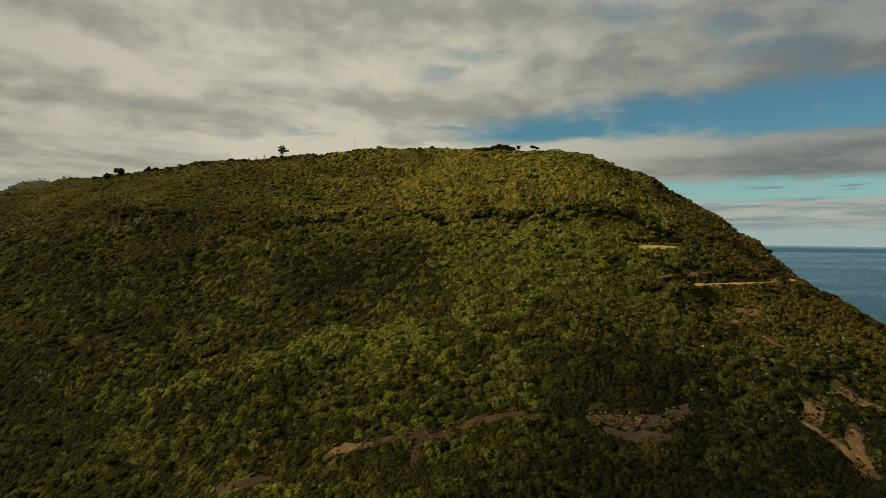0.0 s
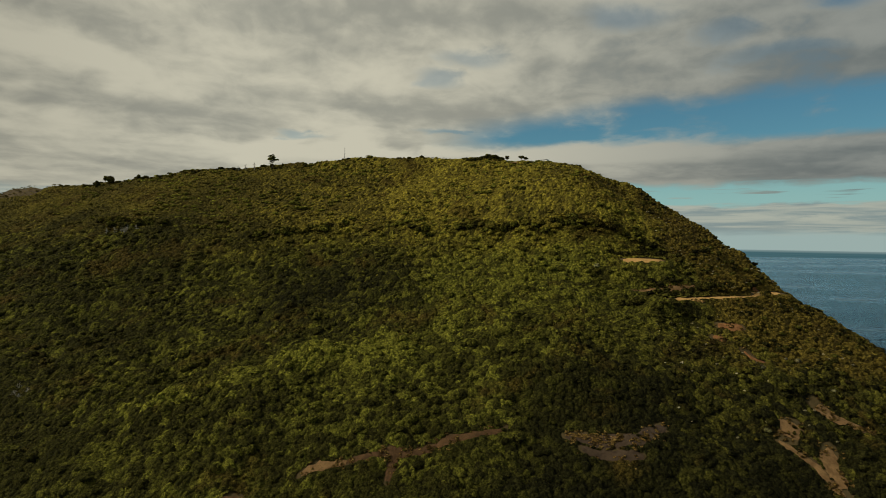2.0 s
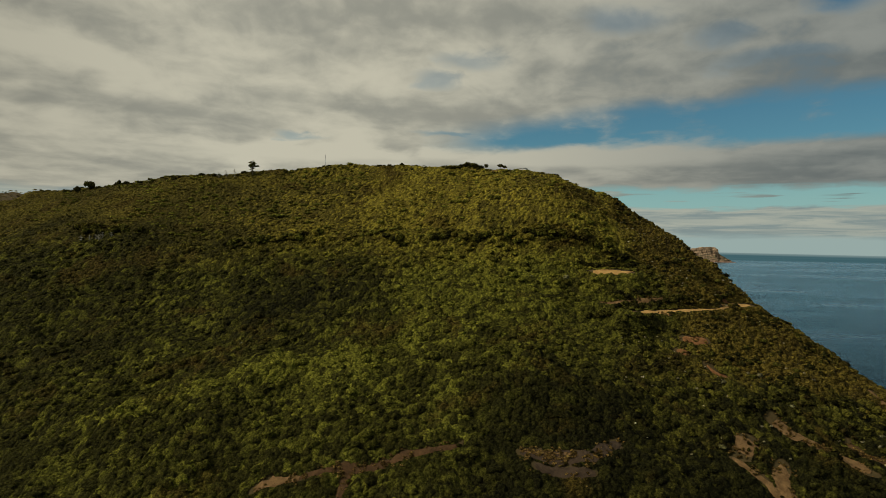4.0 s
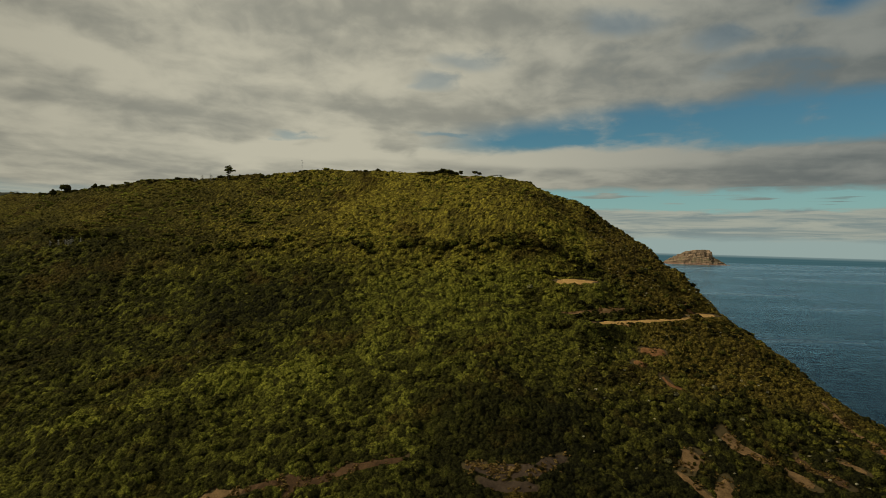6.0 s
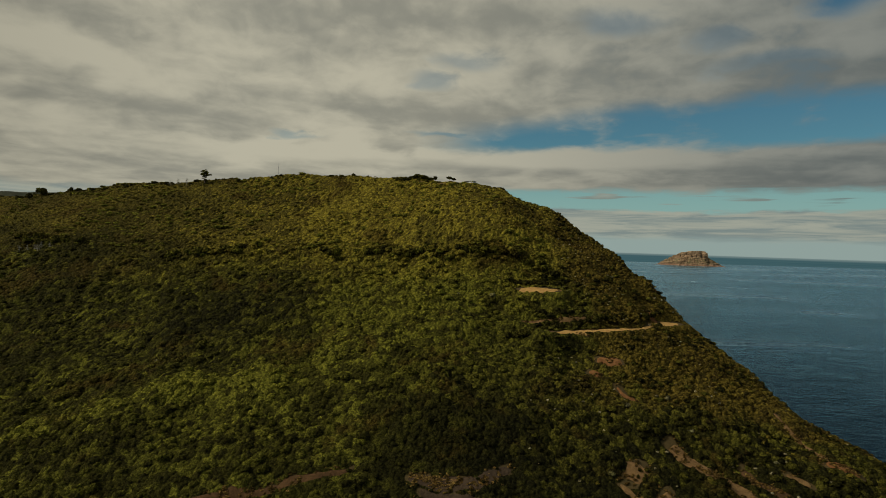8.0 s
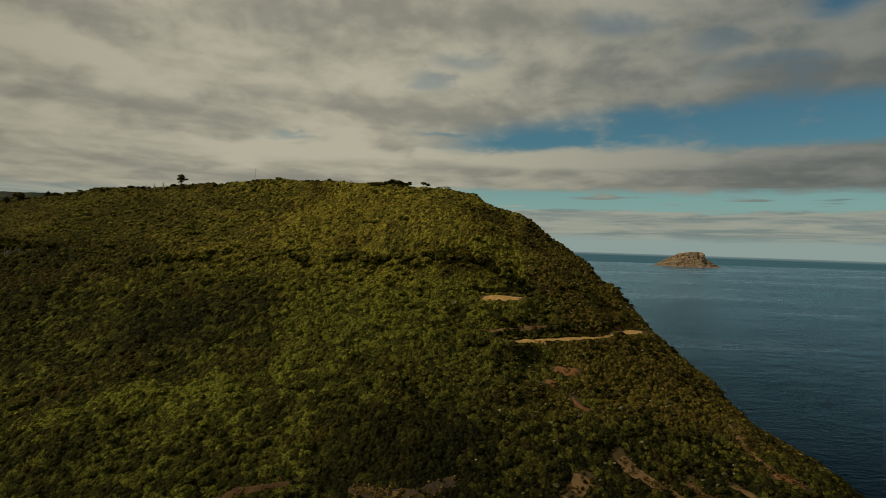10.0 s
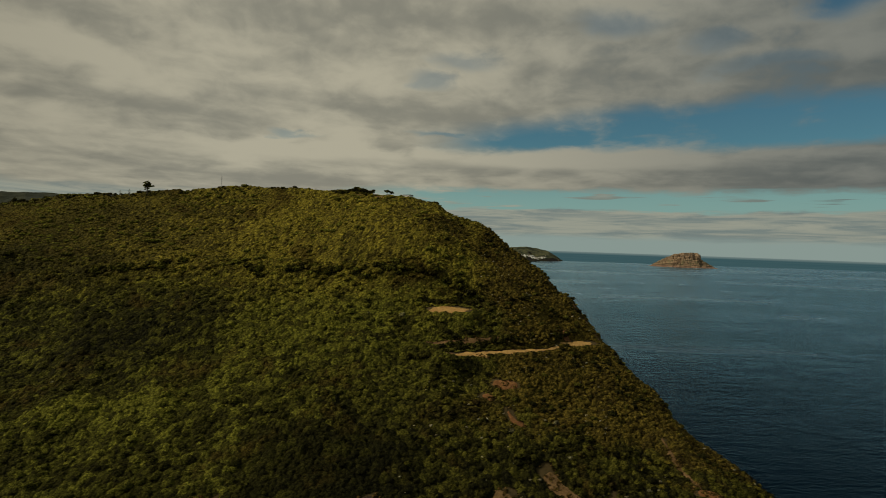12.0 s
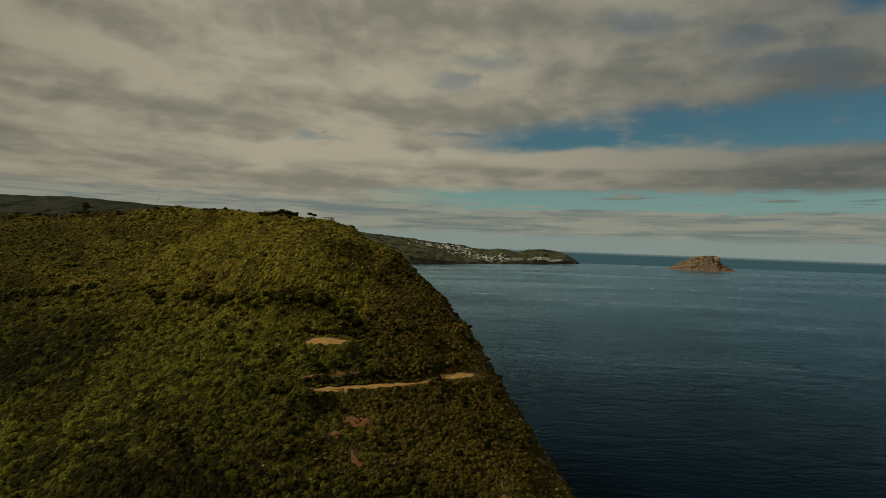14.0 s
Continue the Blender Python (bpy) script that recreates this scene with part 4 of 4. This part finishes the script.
for x, y, hh in ((42.5, 338, 4.0), (50.5, 336.5, 3.1), (53.0, 337, 2.9), (67.5, 333.5, 2.5), (70.5, 333, 2.3)):
    tree("umbrella_tree", "small dark tree with a rounded crown on a thin stem", x, y, hh, ((hh * 0.62, 1.15, 7), (hh * 0.78, 1.2, 7), (hh * 0.93, 0.8, 6)), LEAF_DARK, BARK, "small summit trees", thick=0.55)

# ---- mast and lookout on the summit ----
mast = new("mast")
mast.matrix_basis = pose(-56.2, 372, float(ground(np.float64(-56.2), np.float64(372))))
tagged(mast, "thin grey steel radio mast on the hilltop", "mast")
v, f = tube([(0, 0, 0), (0, 0, 5), (0, 0, 10.5)], [0.16, 0.12, 0.05], 6)
part("pole", v, [f], STEEL, mast)
for zz in (6.5, 8.2, 9.6):
    v, f = tube([(-0.55, 0, zz), (0.55, 0, zz)], [0.05, 0.05], 5)
    part("crossbar", v, [f], STEEL, mast)


def box(x0, x1, y0, y1, z0, z1):
    v = [(x, y, z) for z in (z0, z1) for y in (y0, y1) for x in (x0, x1)]
    return v, [(0, 2, 3, 1), (4, 5, 7, 6), (0, 1, 5, 4), (2, 6, 7, 3), (0, 4, 6, 2), (1, 3, 7, 5)]


hut = new("lookout_hut")
hut.matrix_basis = pose(61.9, 333, 141.75, 0, 0, -38)
tagged(hut, "low whitewashed lookout hut with a brown tiled roof", "hut")
v, f = box(-3.6, 3.6, -1.5, 1.5, -2.6, 2.1)
part("wall", v, [f], WHITE, hut)
v = [(-3.9, -1.8, 2.1), (3.9, -1.8, 2.1), (3.9, 1.8, 2.1), (-3.9, 1.8, 2.1), (-3.0, 0, 2.45), (3.0, 0, 2.45)]
part("roof", v, [[(0, 1, 5, 4), (2, 3, 4, 5)], [(1, 2, 5), (3, 0, 4)]], UMBER, hut)
for x in (-2.4, 0, 2.4):
    v, f = box(x - 0.4, x + 0.4, -1.58, -1.48, 0.7, 1.5)
    part("window", v, [f], STEEL, hut)

# ---- boulders on the sea cliff ----
for i in range(46):
    y = float(rng.uniform(165, 235))
    xs = np.arange(110.0, 190.0, 1.0)
    zs = canopy(xs, np.full(len(xs), y))
    edge = float(xs[np.argmax(np.gradient(zs) < -0.95)])
    x = edge + float(rng.uniform(-3, 14))
    n = Vector((rng.normal(), rng.normal(), rng.normal()))
    bm = bmesh.new()
    bmesh.ops.create_icosphere(bm, subdivisions=2, radius=1.0)
    for q in bm.verts:
        q.co *= 1 + 0.35 * noise.noise(q.co * 1.3 + n * 5) + 0.12 * noise.noise(q.co * 4 + n)
    me = bpy.data.meshes.new("boulder")
    bm.to_mesh(me)
    bm.free()
    me.materials.append(ROCK)
    ob = new("boulder", me)
    k = float(rng.uniform(0.5, 1.3))
    ob.matrix_basis = Matrix.LocRotScale((x, y, float(ground(np.float64(x), np.float64(y))) + 0.4 * k), Euler((float(rng.uniform(0, 3)), 0.3, float(rng.uniform(0, 6)))), (k * 1.2, k, k * 1.1))
    tagged(ob, "weathered brown tuff boulder on the sea cliff", "boulder", "cliff boulders")

# ---- islet ----
def islet_height(u, v):
    prof = np.interp(u, (-202, -185, -150, -105, -70, -40, -10, 60, 92, 106, 112, 140, 165, 190, 205), (-4, 9, 30, 55, 72, 84, 90, 93, 91, 84, 52, 34, 22, 7, -4))
    wide = np.interp(u, (-202, -150, -60, 90, 150, 205), (34, 80, 125, 120, 80, 28))
    k = np.abs(v) / wide + 0.09 * vnoise(u, v, 34, 2, 4)
    shape = np.interp(k, (-1, 0.40, 0.50, 0.57, 0.62, 0.80, 0.98, 1.1), (1.0, 1.0, 0.90, 0.62, 0.52, 0.26, 0.02, -0.1))
    z = prof * shape
    rough = (4.5 * np.abs(vnoise(u, v, 26, 6, 3)) - 1.6) * np.interp(shape, (0.9, 1.0), (1, 0.12)) + 1.8 * vnoise(u, v, 9, 7, 2) * np.interp(shape, (0.9, 1.0), (1, 0.45))
    return z + np.clip(prof / 30, 0, 1) * (rough + 2.2 * np.sin(z * 0.42 + 2 * vnoise(u, v, 60, 9, 2))) * np.clip(shape * 5, 0, 1)


U, V2 = np.meshgrid(np.linspace(-206, 209, 240), np.linspace(-140, 140, 150))
isl_ob = part("islet", np.stack([U, V2, islet_height(U, V2)], -1).reshape(-1, 3), [grid_faces(240, 150)], ISLET, smooth=False, m=pose(1928, 4300, 0, 0, 0, -24) @ Matrix.Scale(1.135, 4))
tagged(isl_ob, "steep brown tuff islet with a flat top in the sea", "islet", kind="structure")

# ---- far coast and town ----
CA = (-1.3, -0.9, -0.78, -0.656, -0.538, -0.40, -0.25, -0.129, -0.042, -0.003, 0.012, 0.031, 0.060, 0.074, 0.091, 0.108, 0.123, 0.140, 0.156, 0.171, 0.188, 0.200, 0.214)
CT = (0.050, 0.054, 0.0566, 0.0589, 0.0493, 0.040, 0.026, 0.0112, 0.0026, -0.0012, -0.0026, -0.0057, -0.0094, -0.0060, -0.0064, -0.0116, -0.0072, -0.0054, -0.0050, -0.0073, -0.0106, -0.0170, -0.0258)
SHORE_A = (-1.3, -0.656, -0.538, -0.40, -0.25, -0.129, -0.042, 0.03, 0.10, 0.15, 0.196, 0.214)
SHORE = (2300, 2350, 2450, 2700, 3000, 3300, 3560, 3900, 4200, 4450, 4700, 4860)
EYE_X, EYE_Z = 134.0, 131.0


def coast(a, s):
    """A place on the far land: a, the bearing as x over y; s, from the shore (0) to the ridge (1) and beyond."""
    y0 = np.interp(a, SHORE_A, SHORE)
    back = np.minimum(y0 + 620, 4960) - y0
    y = y0 + s * back
    ridge = EYE_Z + np.interp(a, CA, CT) * (y0 + back)
    cliff = np.minimum(26, ridge * 0.45) * np.clip(0.45 + 0.9 * vnoise(a * 100, a * 0, 3.0, 23, 3), 0.08, 1)
    rise = np.clip(s, 0, 1)
    z = np.where(s < 0.04, cliff * (s / 0.04), cliff + (ridge - cliff) * rise ** 0.85) - np.maximum(0, s - 1) * 500
    x = EYE_X + a * y
    z = z + np.where(s > 0.05, 1, 0.2) * (6 * vnoise(x, y, 150, 13, 4) + 4 * np.abs(vnoise(x, y, 45, 19, 3))) * np.clip(ridge / 60, 0.3, 1)
    return x, y + 25 * vnoise(x, y, 200, 14, 3) + 14 * vnoise(x, y, 40, 18, 2), np.where(s <= 0, -3, z)


A, S = np.meshgrid(np.linspace(-1.3, -0.16, 90), np.concatenate([[0], np.linspace(0.01, 0.06, 5), np.linspace(0.09, 1, 30), [1.1, 1.2]]))
CX, CY, CZ = coast(A, S)
wooded = part("far_hill", np.stack([CX, CY, CZ], -1).reshape(-1, 3), [grid_faces(90, 38)], FAR_WOOD, smooth=False)
tagged(wooded, "distant dark wooded hill behind the headland", "hill", kind="structure")
A, S = np.meshgrid(np.linspace(-0.16, 0.214, 260), np.concatenate([[0], np.linspace(0.01, 0.06, 5), np.linspace(0.09, 1, 30), [1.1, 1.2]]))
CX, CY, CZ = coast(A, S)
land = part("far_coast", np.stack([CX, CY, CZ], -1).reshape(-1, 3), [grid_faces(260, 38)], FAR_LAND, smooth=False)
tagged(land, "distant dark green coast with low sea cliffs", "coast", kind="structure")

hv, hf = box(-0.5, 0.5, -0.4, 0.4, -0.6, 0.55)
rv = [(-0.55, -0.46, 0.55), (0.55, -0.46, 0.55), (0.55, 0.46, 0.55), (-0.55, 0.46, 0.55), (-0.55, 0, 0.85), (0.55, 0, 0.85)]
house = new("house")
tagged(house, "small white house with a clay roof on the far coast", "house", "far town houses")
part("wall", hv, [hf], WHITE, house)
part("roof", rv, [[(0, 1, 5, 4), (2, 3, 4, 5)], [(1, 2, 5), (3, 0, 4)]], TILE, house)
pale = new("house")
tagged(pale, "small white flat-roofed house on the far coast", "house", "far town houses")
part("wall", hv, [hf], WHITE, pale)
v, f = box(-0.53, 0.53, -0.43, 0.43, 0.55, 0.66)
part("roof", v, [f], WHITE, pale)
unused = [house, pale]
for i in range(290):
    c = rng.random()
    if c < 0.30:
        a, s2 = rng.normal((-0.045, -0.012, 0.015)[i % 3], 0.009), rng.uniform(0.62, 0.86)
    elif c < 0.72:
        a, s2 = rng.normal((0.01, 0.045, 0.07, 0.095)[i % 4], 0.012), rng.normal((0.5, 0.34, 0.24, 0.2)[i % 4], 0.12)
    else:
        a, s2 = rng.normal((0.150, 0.172)[i % 2], 0.010), rng.uniform(0.07, 0.26)
    s2 = max(s2, 0.07)
    a = min(a, 0.195)
    x, y, z = (float(q) for q in coast(np.float64(a), np.float64(s2)))
    k = float(rng.uniform(3.6, 7.0))
    m = Matrix.LocRotScale((x, y, z + 2.5), Euler((0, 0, float(rng.uniform(-1.1, 0.0)))), None)
    kind = pale if i % 3 else house
    ob = kind if kind in unused else copy_thing(kind, m)
    if kind in unused:
        unused.remove(kind)
    ob.matrix_basis = m @ Matrix.Diagonal((k * float(rng.uniform(0.9, 2.0)), k, k * 0.75, 1))
